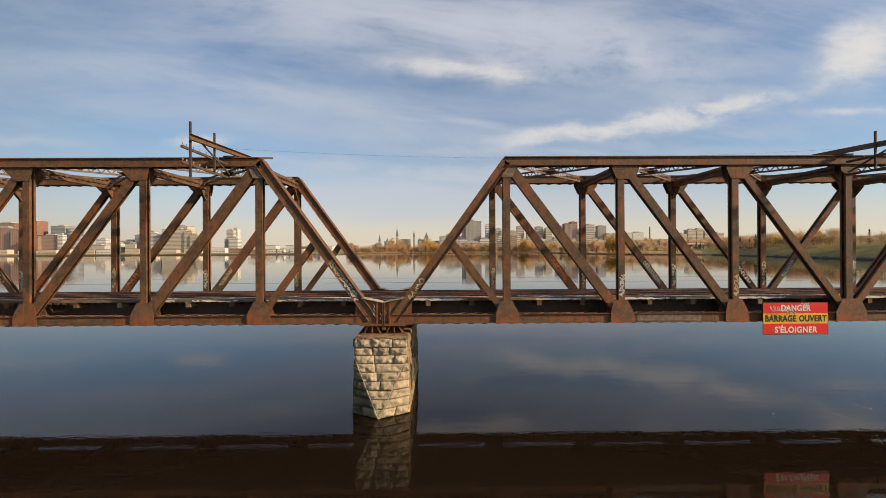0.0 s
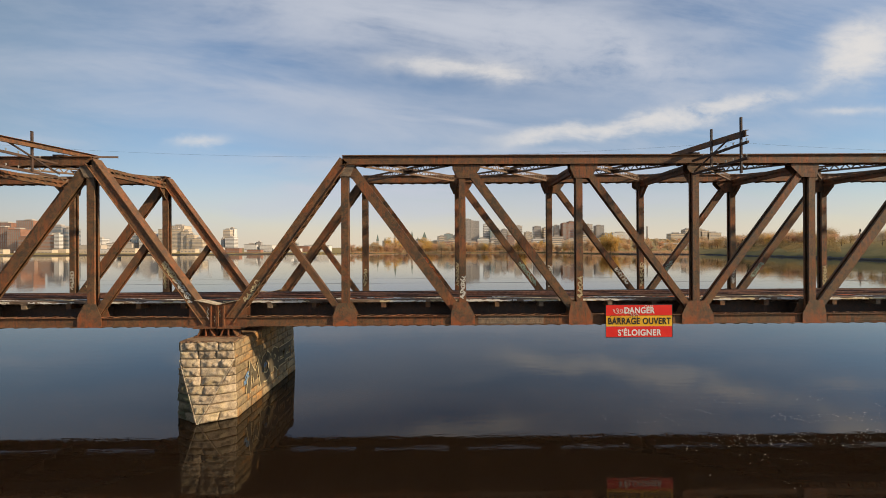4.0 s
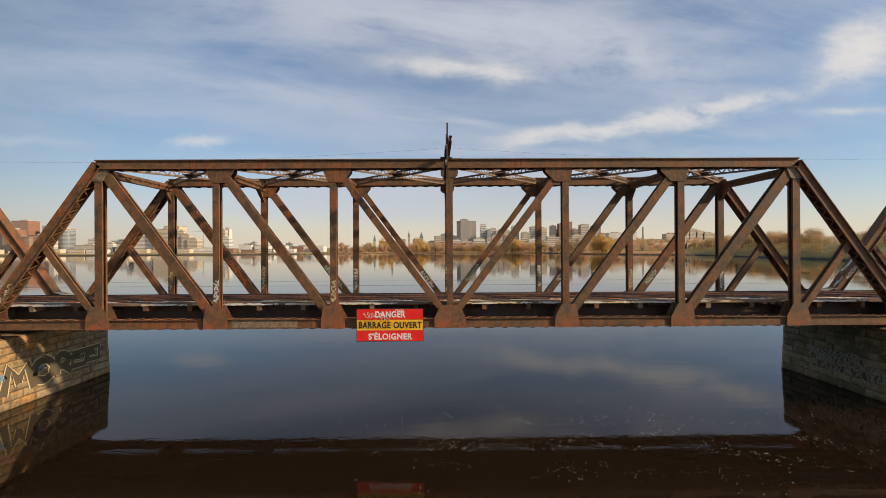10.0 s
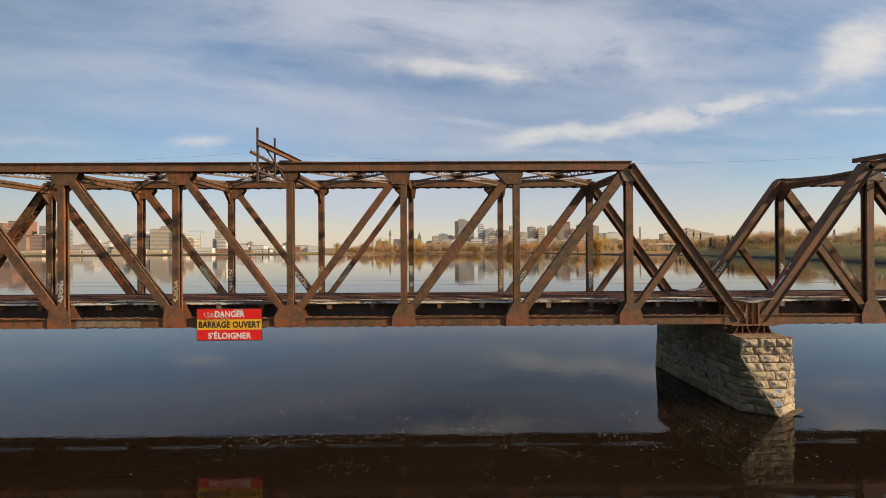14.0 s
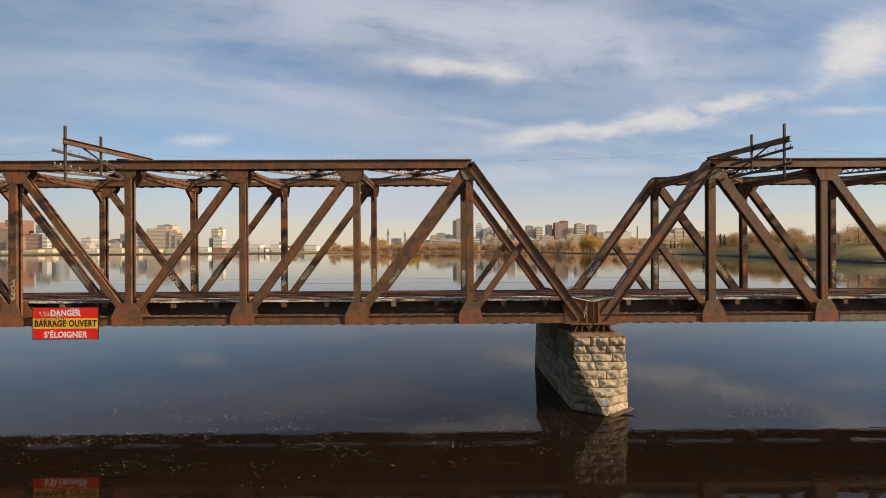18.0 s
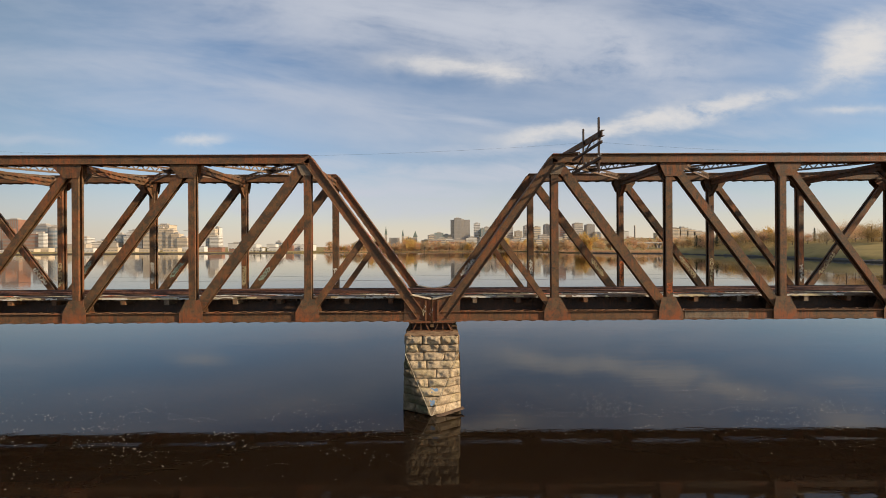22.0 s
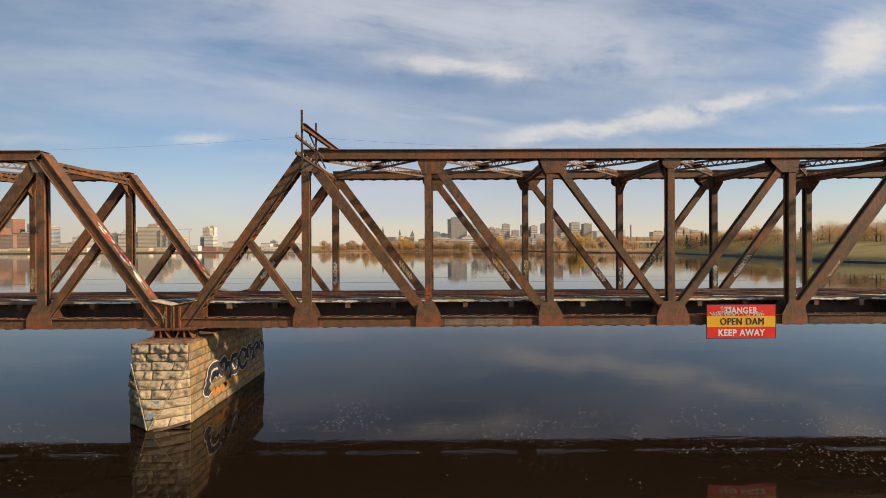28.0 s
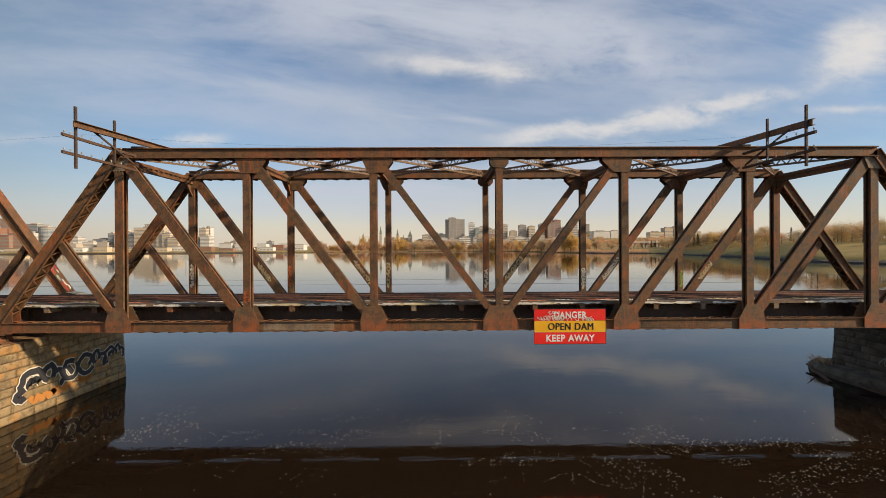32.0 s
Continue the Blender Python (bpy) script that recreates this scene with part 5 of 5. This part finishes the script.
# the far shore to the left: brick office towers, glass towers, low quayside buildings
FAR_SHORE = [
    # slope, distance, breadth, roof height, wall, style, label
    (-0.9832, 1100, 34.0, 64.8, M_BRICK, "columns", "brown brick office block across the river"),
    (-1.0222, 1110, 60.0, 69.9, M_BRICK, "columns", "brown brick office block across the river"),
    (-0.9577, 1130, 43.6, 88.3, M_BRICK, "columns", "tall brown brick office tower across the river"),
    (-0.9557, 1080, 39.0, 45.3, M_BRICK, "bands", "long brown brick office block across the river"),
    (-0.9165, 1090, 53.4, 49.6, M_BRICK, "bands", "long brown brick office block across the river"),
    (-0.8914, 1140, 36.7, 75.2, M_SLATE, "bands", "blue-grey glass office tower across the river"),
    (-0.8664, 1110, 35.8, 66.0, M_SLATE, "round", "round blue-grey glass office tower across the river"),
    (-0.8881, 1085, 12.6, 50.7, M_WHITE, "bands", "narrow white office block across the river"),
    (-0.7955, 1120, 24.6, 39.8, M_WHITE, "bands", "white low-rise block across the river"),
    (-0.7304, 1110, 25.8, 27.5, M_GREY, "low", "long grey quayside building"),
    (-0.7124, 1150, 14.9, 50.6, M_SLATE, "bands", "slim grey glass office block across the river"),
    (-0.6317, 1100, 62.7, 62.7, M_BEIGE, "bands", "cream office complex across the river"),
    (-0.6182, 1118, 39.1, 72.3, M_BEIGE, "columns", "cream office tower across the river"),
    (-0.6, 1096, 19.9, 56.6, M_BEIGE, "bands", "cream terraced office wing across the river"),
    (-0.5874, 1092, 19.8, 47.8, M_BEIGE, "bands", "cream terraced office wing across the river"),
    (-0.5722, 1088, 25.4, 37.6, M_BEIGE, "bands", "cream terraced office wing across the river"),
    (-0.5157, 1090, 7.1, 37.3, M_SLATE, "bands", "narrow grey apartment block across the river"),
    (-0.506, 1110, 17.3, 61.0, M_BEIGE, "bands", "tall beige apartment tower across the river"),
    (-0.495, 1130, 16.1, 64.8, M_WHITE, "columns", "tall pale apartment tower across the river"),
    (-0.4999, 1080, 22.4, 39.8, M_WHITE, "bands", "white apartment block across the river"),
    (-1.0142, 1150, 62.1, 83.9, M_BRICK, "columns", "tall brown brick office tower across the river"),
    (-0.7627, 1120, 28.9, 27.8, M_WHITE, "bands", "white low-rise block across the river"),
    (-0.7383, 1150, 34.1, 35.7, M_SLATE, "bands", "grey office block across the river"),
    (-0.8119, 1100, 53.9, 23.4, M_GREY, "low", "long grey quayside building"),
    (-0.6823, 1110, 47.4, 43.1, M_WHITE, "bands", "white stepped museum building across the river"),
    (-0.6812, 1125, 36.3, 52.4, M_WHITE, "bands", "white stepped museum building across the river"),
    (-0.6832, 1140, 20.6, 58.9, M_WHITE, "low", "white stepped museum building across the river"),
    (-0.454, 1060, 30.3, 22.2, M_WHITE, "low", "long white low building on the far shore"),
    (-0.4351, 1070, 11.1, 27.9, M_SLATE, "low", "grey low building on the far shore"),
    (-0.4184, 1060, 30.3, 20.6, M_WHITE, "low", "long white low building on the far shore"),
    (-0.3714, 1060, 22.1, 20.4, M_WHITE, "low", "long white low building on the far shore"),
    (-0.355, 1080, 14.0, 26.2, M_SLATE, "bands", "grey low-rise block on the far shore"),
    (-0.3356, 1050, 27.3, 17.3, M_BRICK, "low", "long brick low building on the far shore"),
    (-0.3192, 1060, 30.4, 20.1, M_WHITE, "low", "long white low building on the far shore"),
    (-0.291, 1050, 30.1, 18.4, M_WHITE, "low", "long white low building on the far shore"),
]
for u, dist, wide, top, wall, style, label in FAR_SHORE:
    city(u, dist, wide, top, min(34, wide), wall, label, style, glass=M_BLUE if wall is M_SLATE else None)
rng = random.Random(31)
for i in range(15):
    u = -1.02 + i * 0.047 + rng.uniform(-0.01, 0.01)
    city(u, 945 + rng.uniform(0, 40), rng.uniform(26, 52), rng.uniform(9, 15), 16, rng.choice([M_WHITE, M_BEIGE, M_WHITE, M_BEIGE, M_BRICK]),
         "low quayside shed on the far shore", "low", base=2.0, plant=False)
# quay wall along that shore
s = Shape()
for i in range(46):
    b0, b1 = -46 + i * 0.6, -46 + (i + 1) * 0.6
    p, q = on_land(b0, -2), on_land(b1, -2)
    p2, q2 = on_land(b0, 4), on_land(b1, 4)
    zt = 2.1 if i % 4 else 1.7
    s.hexa([(p.x, p.y, -1), (q.x, q.y, -1), (q2.x, q2.y, -1), (p2.x, p2.y, -1), (p.x, p.y, zt), (q.x, q.y, zt), (q2.x, q2.y, zt), (p2.x, p2.y, zt)])
tagged(new("quay_wall", s.mesh("quay_wall", M_ROCK)), "low dark stone quay wall on the far shore", "quay wall", kind="structure")


def crane(u, dist, high, reach):
    c = thing("tower_crane", "thin grey tower crane above the far shore", "crane", (at_view(u, dist), dist, 3))
    s = Shape()
    for dx in (-0.7, 0.7):
        s.box(dx - 0.2, dx + 0.2, -0.2, 0.2, 0, high)
    for i in range(int(high / 3)):
        s.bar((-0.7, 0, 3 * i), (0.7, 0, 3 * i + 3), (0, 1, 0), (1, 0, 0), -0.1, 0.1, -0.1, 0.1)
    part("mast", s, M_SLATE, c)
    s = Shape().box(-reach, reach * 0.3, -0.5, 0.5, high, high + 0.6)
    s.bar((-reach * 0.9, 0, high + 0.6), (0, 0, high + 5), (0, 1, 0), (0, 0, 1), -0.2, 0.2, -0.15, 0.15)
    s.bar((reach * 0.28, 0, high + 0.6), (0, 0, high + 5), (0, 1, 0), (0, 0, 1), -0.2, 0.2, -0.15, 0.15)
    part("jib", s, M_SLATE, c)
    part("counterweight", Shape().box(reach * 0.2, reach * 0.3, -1, 1, high - 2, high), M_GREY, c)


crane(-0.5455, 1200, 58, 30)
crane(-0.49, 1250, 66, 22)


def spire(u, dist, wide, body, top, roof, label):
    t = thing("gothic_tower", label, "tower", (at_view(u, dist), dist, 6))
    part("wall", Shape().box(-wide / 2, wide / 2, 0, wide, 0, body), M_GREY, t)
    h = wide * 0.55
    part("roof", Shape().add([(-h, wide / 2 - h, body), (h, wide / 2 - h, body), (h, wide / 2 + h, body), (-h, wide / 2 + h, body), (0, wide / 2, top)],
                             [(0, 1, 4), (1, 2, 4), (2, 3, 4), (3, 0, 4), (3, 2, 1, 0)]), roof, t)
    for sx in (-0.25, 0.25):
        part("window", Shape().box(sx * wide - 0.8, sx * wide + 0.8, -0.15, 0.2, body * 0.6, body * 0.85), M_PANE, t)


# parliament hill, ahead
for u, wide, body, top in ((-0.1555, 10, 40, 69), (-0.1159, 10, 62, 98), (-0.0776, 9, 56, 85), (-0.0494, 17, 52, 78), (-0.1385, 7, 38, 56), (-0.0640, 7, 40, 58)):
    spire(u, 1850, wide, body, top, M_COPPER, "gothic stone tower with a green copper roof")
for u, wide, top in ((-0.1338, 40, 46), (-0.0968, 44, 54), (-0.0600, 34, 52)):
    city(u, 1870, wide, top, 30, M_GREY, "gothic stone parliament wing with a copper roof", "columns", base=6, roof=M_COPPER, plant=False)
# downtown, ahead to the right
CITY = [
    (-0.0107, 36.3, 61.1, M_SLATE), (0.0046, 36.8, 70.9, M_TEAL), (0.0218, 35.0, 64.6, M_GREY), (0.0137, 31.8, 49.5, M_WHITE), (-0.0255, 34.5, 41.3, M_BEIGE),
    (0.0532, 79.4, 125.0, M_SLATE), (0.0803, 22.7, 53.5, M_TEAL), (0.0475, 30.0, 130.4, M_SLATE), (0.0916, 23.4, 110.7, M_WHITE), (0.104, 15.9, 87.3, M_TEAL),
    (0.1142, 20.8, 92.9, M_GREY), (0.1231, 16.4, 82.4, M_WHITE), (0.1316, 18.2, 87.1, M_SLATE), (0.1469, 27.7, 83.4, M_BEIGE), (0.1648, 28.1, 103.0, M_GREY),
    (0.1868, 27.3, 75.2, M_BEIGE), (0.2072, 27.7, 99.0, M_SLATE), (0.2142, 25.8, 88.5, M_WHITE), (0.2285, 25.1, 93.0, M_BEIGE), (0.2516, 20.8, 103.2, M_GREY),
    (0.2611, 18.8, 85.7, M_WHITE), (0.2723, 29.6, 110.7, M_BRICK), (0.2857, 27.8, 119.0, M_BRICK), (0.3016, 21.1, 90.0, M_BEIGE), (0.3224, 34.2, 105.7, M_GREY),
    (0.35, 32.4, 102.2, M_SLATE), (0.3345, 23.5, 75.7, M_BEIGE), (0.3656, 22.8, 69.0, M_GREY),
]
for i, (u, wide, top, mat) in enumerate(CITY):
    city(u, 1750 + 25 * (i % 3), wide, top, 34, mat, "downtown high-rise tower seen across the river", "columns" if i % 2 else "bands", step=7.0, base=8)
rng = random.Random(8)
for i in range(44):
    u = -0.01 + i * 0.0098 + rng.uniform(-0.004, 0.004)
    city(u, 1400 + rng.uniform(0, 220), rng.uniform(16, 40), rng.choice([30, 34, 38, 42, 48, 54]), 24, rng.choice([M_BEIGE, M_GREY, M_GREY, M_BRICK, M_BEIGE, M_WHITE]),
         "mid-rise city block seen across the river", "bands", step=6.5, base=6)
city(0.4256, 1350, 35, 58, 30, M_WHITE, "white heating plant building across the river", "low", base=12)
city(0.3927, 1350, 51, 57, 30, M_WHITE, "white heating plant building across the river", "low", base=12)
stack = thing("chimney", "slim grey industrial chimney across the river", "chimney", (at_view(0.452, 1350), 1350, 10))
part("shaft", Shape().tube((0, 0, 0), (0, 0, 66), 3.0, 2.2, 10), M_SLATE, stack)
part("collar", Shape().tube((0, 0, 64), (0, 0, 66.5), 2.6, 2.6, 10), M_GREY, stack)
for u, wide, top in ((0.548, 26, 62), (0.566, 24, 64), (0.582, 24, 58), (0.520, 40, 50), (0.604, 40, 52)):
    city(u, 1250, wide, top, 24, M_BEIGE, "beige apartment block on the wooded hill", "bands", base=30, step=4)
for u, wide, top in ((0.965, 60, 26), (1.02, 50, 25)):
    city(u, 660, wide, top, 20, M_GREY, "grey apartment block behind the grassy bank", "columns", base=12)

# a flat road bridge over a side channel, far to the right
over = thing("road_bridge", "flat concrete road bridge on slim piers across the inlet", "bridge", (at_view(0.535, 640), 640, 0))
part("deck", Shape().box(-46, 30, 0, 10, 14.0, 15.2), M_GREY, over)
part("parapet", Shape().box(-46, 30, -0.2, 0.1, 15.2, 16.2), M_WHITE, over)
for x in (-30, -12, 8):
    part("bridge_pier", Shape().bar((x, 5, 2), (x - 4, 5, 14), (1, 0, 0), (0, 1, 0), -0.9, 0.9, -3, 3), M_GREY, over)
    part("bridge_pier", Shape().bar((x, 5, 2), (x + 4, 5, 14), (1, 0, 0), (0, 1, 0), -0.9, 0.9, -3, 3), M_GREY, over)


# ---------------------------------------------------------------- trees
def tree_model(seed, high, mat, spread, leaves, leaf, low=0.22):
    """A tapered trunk with limbs, and a crown of many small leaf clumps round the limbs."""
    rng = random.Random(seed)
    trunk = Shape().tube((0, 0, -0.5), (0, 0, high * 0.45), high * 0.028, high * 0.016)
    trunk.tube((0, 0, high * 0.45), (0.03 * high, 0, high * 0.85), high * 0.016, high * 0.005)
    ends = []
    for i in range(11):
        z0 = high * rng.uniform(low, 0.6)
        a = rng.random() * 6.28
        r = spread * rng.uniform(0.45, 1.0)
        tip = Vector((math.cos(a) * r, math.sin(a) * r, z0 + high * rng.uniform(0.14, 0.38)))
        base = Vector((0, 0, z0))
        trunk.tube(base, tip, high * 0.010, high * 0.003, 4)
        ends += [base.lerp(tip, t) for t in (0.55, 0.8, 1.0)]
    ends += [Vector((0, 0, high * t)) for t in (0.6, 0.75, 0.88, 0.95)]
    crown = Shape()
    for i in range(leaves):
        c = rng.choice(ends)
        r = spread * 0.24
        p = c + Vector((rng.gauss(0, r), rng.gauss(0, r), rng.gauss(0, r * 0.8)))
        if p.z < high * (low - 0.08):
            continue
        q = Euler((rng.random() * 6, rng.random() * 6, rng.random() * 6)).to_matrix()
        s = leaf * rng.uniform(0.6, 1.3)
        crown.add([p + q @ Vector((-s, -s * 0.6, 0)), p + q @ Vector((s, -s * 0.5, 0.1 * s)), p + q @ Vector((0.2 * s, s * 0.8, 0))], [(0, 1, 2)])
    return trunk.mesh("trunk", M_BARK), crown.mesh("crown", mat)


def spruce_model(seed, high, mat):
    rng = random.Random(seed)
    trunk = Shape().tube((0, 0, -0.5), (0, 0, high * 0.95), high * 0.022, high * 0.004)
    crown = Shape()
    for i in range(900):
        t = rng.random() ** 1.3
        z = high * (0.08 + 0.92 * t)
        r = high * 0.30 * (1 - t) * (0.7 + 0.3 * math.sin(z * 5)) * rng.random() ** 0.4
        a = rng.random() * 6.28
        p = Vector((math.cos(a) * r, math.sin(a) * r, z))
        out = Vector((math.cos(a), math.sin(a), -0.35)) * high * 0.05
        side = Vector((-math.sin(a), math.cos(a), 0)) * high * 0.022
        crown.add([p - side, p + side, p + out], [(0, 1, 2)])
    return trunk.mesh("trunk", M_BARK), crown.mesh("crown", mat)


def plant(model, name, label, p, size, turn, group):
    t = thing(name, label, "tree", p, group=group)
    t.rotation_euler = (0, 0, turn)
    t.scale = (size, size, size)
    part("trunk", model[0], M_BARK, t)
    part("crown", model[1], M_BARK, t)


FOREST = [tree_model(100 + i, 10, M_LEAF[i % 5], (4.2, 3.6, 4.6)[i % 3], 760, 0.40, 0.04) for i in range(10)]
BARE = [tree_model(200 + i, 10, M_LEAF[(4, 6, 3, 6, 4, 2)[i]], (4.2, 5.2)[i % 2], 3800, 0.14, 0.10) for i in range(6)]
SPRUCE = [spruce_model(300 + i, 12, M_LEAF[5]) for i in range(3)]
TREE_LABEL = ["orange autumn tree on the far shore", "golden autumn tree on the far shore", "brown autumn tree on the far shore",
              "russet half-bare tree on the far shore", "grey half-bare tree on the far shore"]
rng = random.Random(60)
# the wooded point across the water
for i in range(165):
    b = -13.8 + 31 * (i + rng.uniform(-0.9, 0.9)) / 165
    k = rng.choice([0, 1, 2, 3, 4, 2, 3, 4, 7, 8, 9, 3])
    plant(FOREST[k], "autumn_tree", TREE_LABEL[k % 5], on_land(b, rng.uniform(4, 60)), rng.choice([0.9, 1.1, 1.3, 1.5, 1.8, 2.2]), rng.random() * 6, "trees on the far shore")
# big golden trees that stand out
for u, d, s in ((-0.143, 1045, 3.5), (-0.128, 1050, 3.3), (-0.066, 1040, 3.5), (-0.056, 1045, 3.2), (-0.018, 1060, 2.4), (0.155, 1040, 3.1), (0.165, 1045, 2.7), (0.205, 1035, 2.7), (0.222, 1040, 2.3), (0.372, 760, 2.9), (-0.045, 1060, 2.5), (-0.175, 1050, 2.2)):
    plant(FOREST[1 if s > 2.4 else 6], "autumn_tree", "tall golden autumn tree on the far shore", (at_view(u, d), d, 3), s, s * 9, "trees on the far shore")
for b, d, s in ((18.3, 8, 2.1), (18.7, 9, 2.9), (19.1, 8, 3.0), (19.5, 10, 2.4), (8.5, 8, 2.6), (8.9, 9, 3.2), (9.3, 12, 2.8), (-3.4, 9, 2.7), (-3.0, 12, 2.2), (4.2, 9, 1.9), (12.2, 9, 2.0)):
    plant(FOREST[1], "autumn_tree", "broad golden willow at the water's edge", on_land(b, d), s, s * 9, "trees on the far shore")
for b, d, s in ((37.8, 110, 1.65), (37.4, 114, 1.35), (36.2, 105, 1.2), (34.6, 100, 1.2)):
    plant(FOREST[1], "autumn_tree", "tall golden autumn tree on the grassy bank", on_land(b, d), s, s * 9, "trees on the near bank")
# shore between the city and the inlet, then the right bank
for i in range(110):
    b = 16 + 17 * (i + rng.uniform(-0.9, 0.9)) / 110
    k = rng.choice([2, 3, 4, 7, 8, 9])
    d = rng.choice([25, 60, 150, 320, 420, 560]) + rng.uniform(0, 60)
    if 26.0 < b < 31.0 and d < 140:
        d += 150
    plant(FOREST[k], "autumn_tree", TREE_LABEL[k % 5], on_land(b, d), rng.uniform(0.9, 1.6), rng.random() * 6, "trees on the far shore")
for i in range(210):
    b = 29 + 24 * (i + rng.uniform(-0.9, 0.9)) / 210
    if 39.8 < b < 43.4 or (b > 43 and i % 2):
        continue
    k = rng.randrange(6)
    plant(BARE[k], "bare_tree", ("half-bare brown tree on the grassy bank", "olive-yellow willow on the grassy bank")[k % 2], on_land(b, rng.choice([70, 90, 100, 110, 125, 145]) + rng.uniform(0, 30)),
          rng.choice([0.7, 0.9, 1.0, 1.2, 1.4]), rng.random() * 6, "trees on the near bank")
for b, d, s in ((31.2, 60, 1.3), (31.6, 66, 1.2), (41.5, 130, 1.0), (32.8, 55, 1.35), (33.2, 56, 1.25), (32.3, 52, 1.0), (39.2, 150, 0.9), (43.2, 120, 1.0), (27.9, 120, 1.0), (28.3, 124, 0.9), (-21.5, 20, 1.0), (-22.2, 25, 0.9), (-20.8, 20, 0.8)):
    plant(SPRUCE[int(s * 10) % 3], "spruce_tree", "dark green spruce standing on the bank", on_land(b, d), s, s * 7, "spruces on the bank")

for b, d, k in ((40.2, 75, 0), (40.7, 95, 1), (41.1, 70, 2), (42.0, 85, 3), (42.6, 62, 4), (43.0, 90, 5), (39.9, 60, 1), (42.3, 105, 0)):
    plant(BARE[k], "bare_tree", ("half-bare brown tree on the grassy bank", "olive-yellow willow on the grassy bank")[k % 2], on_land(b, d), 0.75 + 0.05 * k, b * 7, "trees on the near bank")

# scrub along the shore
s = Shape()
rng = random.Random(71)
for i in range(16000):
    b = rng.uniform(-14, 28)
    d = rng.uniform(2, 18)
    p = on_land(b, d) + Vector((0, 0, rng.uniform(0, 1.0) ** 2 * 3.0))
    z = rng.uniform(0.35, 0.9) * (1.0 if b < 30 else 0.55)
    q = Euler((rng.random() * 6, rng.random() * 6, rng.random() * 6)).to_matrix()
    s.add([p + q @ Vector((-z, 0, 0)), p + q @ Vector((z, 0.1, 0)), p + q @ Vector((0, z, 0))], [(0, 1, 2)])
tagged(new("shore_scrub", s.mesh("shore_scrub", M_LEAF[3])), "russet and brown scrub along the waterline", "shrubs", kind="stuff")

s = Shape()
rng = random.Random(72)
for i in range(24000):
    b, d = rng.uniform(29, 54), rng.uniform(70, 150)
    if i % 2:
        b, d = rng.uniform(31, 39.6), rng.uniform(18, 80)
    p = on_land(b, d)
    if noise.noise(Vector((b * 0.9, d * 0.05, 2))) < -0.05:
        continue
    p.z += rng.uniform(0, 1.0) ** 2 * 4.0
    z = rng.uniform(0.25, 0.6)
    q = Euler((rng.random() * 6, rng.random() * 6, rng.random() * 6)).to_matrix()
    s.add([p + q @ Vector((-z, 0, 0)), p + q @ Vector((z, 0.1, 0)), p + q @ Vector((0, z, 0))], [(0, 1, 2)])
tagged(new("bank_scrub", s.mesh("bank_scrub", M_LEAF[6])), "brown bushes along the top of the grassy bank", "shrubs", kind="stuff")

# ---------------------------------------------------------------- small things on the water
s = Shape()
rng = random.Random(9)
patches = [(30, -2.5, 7, 4), (26, -4, 5, 3), (36, -5, 6, 3), (44, -4, 6, 3), (58, -1.5, 4, 2.5), (66, -2, 5, 3), (72, -3, 7, 3), (80, -4.5, 8, 3), (84, -3, 6, 3), (83, -5.5, 6, 3), (86, -4.5, 6, 3)]
for i in range(5600):
    cx, cy, ax, ay = rng.choice(patches)
    x, y = rng.gauss(cx, ax * 0.55), rng.gauss(cy, ay * 0.55)
    if y < -19 or y > 4 or noise.noise(Vector((x * 0.35, y * 0.8, 3))) < 0.02:
        continue
    r = rng.uniform(0.008, 0.026)
    n = 6
    ring = [(x + r * 1.3 * math.cos(6.283 * j / n) * rng.uniform(0.7, 1.2), y + r * math.sin(6.283 * j / n) * rng.uniform(0.7, 1.2), 0.006) for j in range(n)]
    s.add(ring + [(x, y, 0.006 + r * 0.4)], [(j, (j + 1) % n, n) for j in range(n)])
M_FOAM = material("river_foam", 0.7, base=(0.42, 0.38, 0.32))
tagged(new("foam_flecks", s.mesh("foam_flecks", M_FOAM)), "flecks of pale foam drifting on the water", "foam", kind="stuff")

for x, y, z, ln, tilt, turn in ((2 * SPAN - 3.5, 6.6, 0.10, 3.2, 4, 70), (2 * SPAN - 3.3, 2.6, 0.12, 2.4, 6, 100), (2 * SPAN - 2.9, -1.4, 0.1, 2.8, 2, 60)):
    logg = thing("driftwood_log", "grey driftwood log caught against the pier", "log", (x, y, z))
    logg.rotation_euler = (0, radians(-tilt), radians(turn))
    part("stem", Shape().tube((-ln / 2, 0, 0), (ln / 2, 0, 0.1), 0.13, 0.07, 8), M_TIE, logg)
    part("branch", Shape().tube((0.2, 0, 0.05), (0.6, 0.35, 0.6), 0.05, 0.02, 5), M_TIE, logg)
plank = thing("driftwood_plank", "loose plank leaning on the pier's cutwater", "plank", (SPAN + 0.75, -1.95, 0.06))
plank.rotation_euler = (0, radians(-9), radians(24))
part("board", Shape().box(-0.9, 0.9, -0.11, 0.11, -0.03, 0.03), M_PLANK, plank)

# ---------------------------------------------------------------- ties of the track
rng = random.Random(3)
tie_mesh = Shape().box(-0.12, 0.12, 1.12, WIDE - 0.66, 5.115, 5.342).mesh("tie", M_TIE)
rest = Shape()
x = X_MIN + 0.2
while x < X_MAX - 0.1:
    if -18.5 < x < 98:
        t = part("tie", tie_mesh, M_TIE, deck)
        t.location = (x, rng.uniform(-0.04, 0.04), 0)
    else:
        rest.box(x - 0.12, x + 0.12, 0.66, WIDE - 0.66, 5.115, 5.342)
    x += 0.405
tagged(part("distant_ties", rest, M_TIE, deck), kind="stuff")
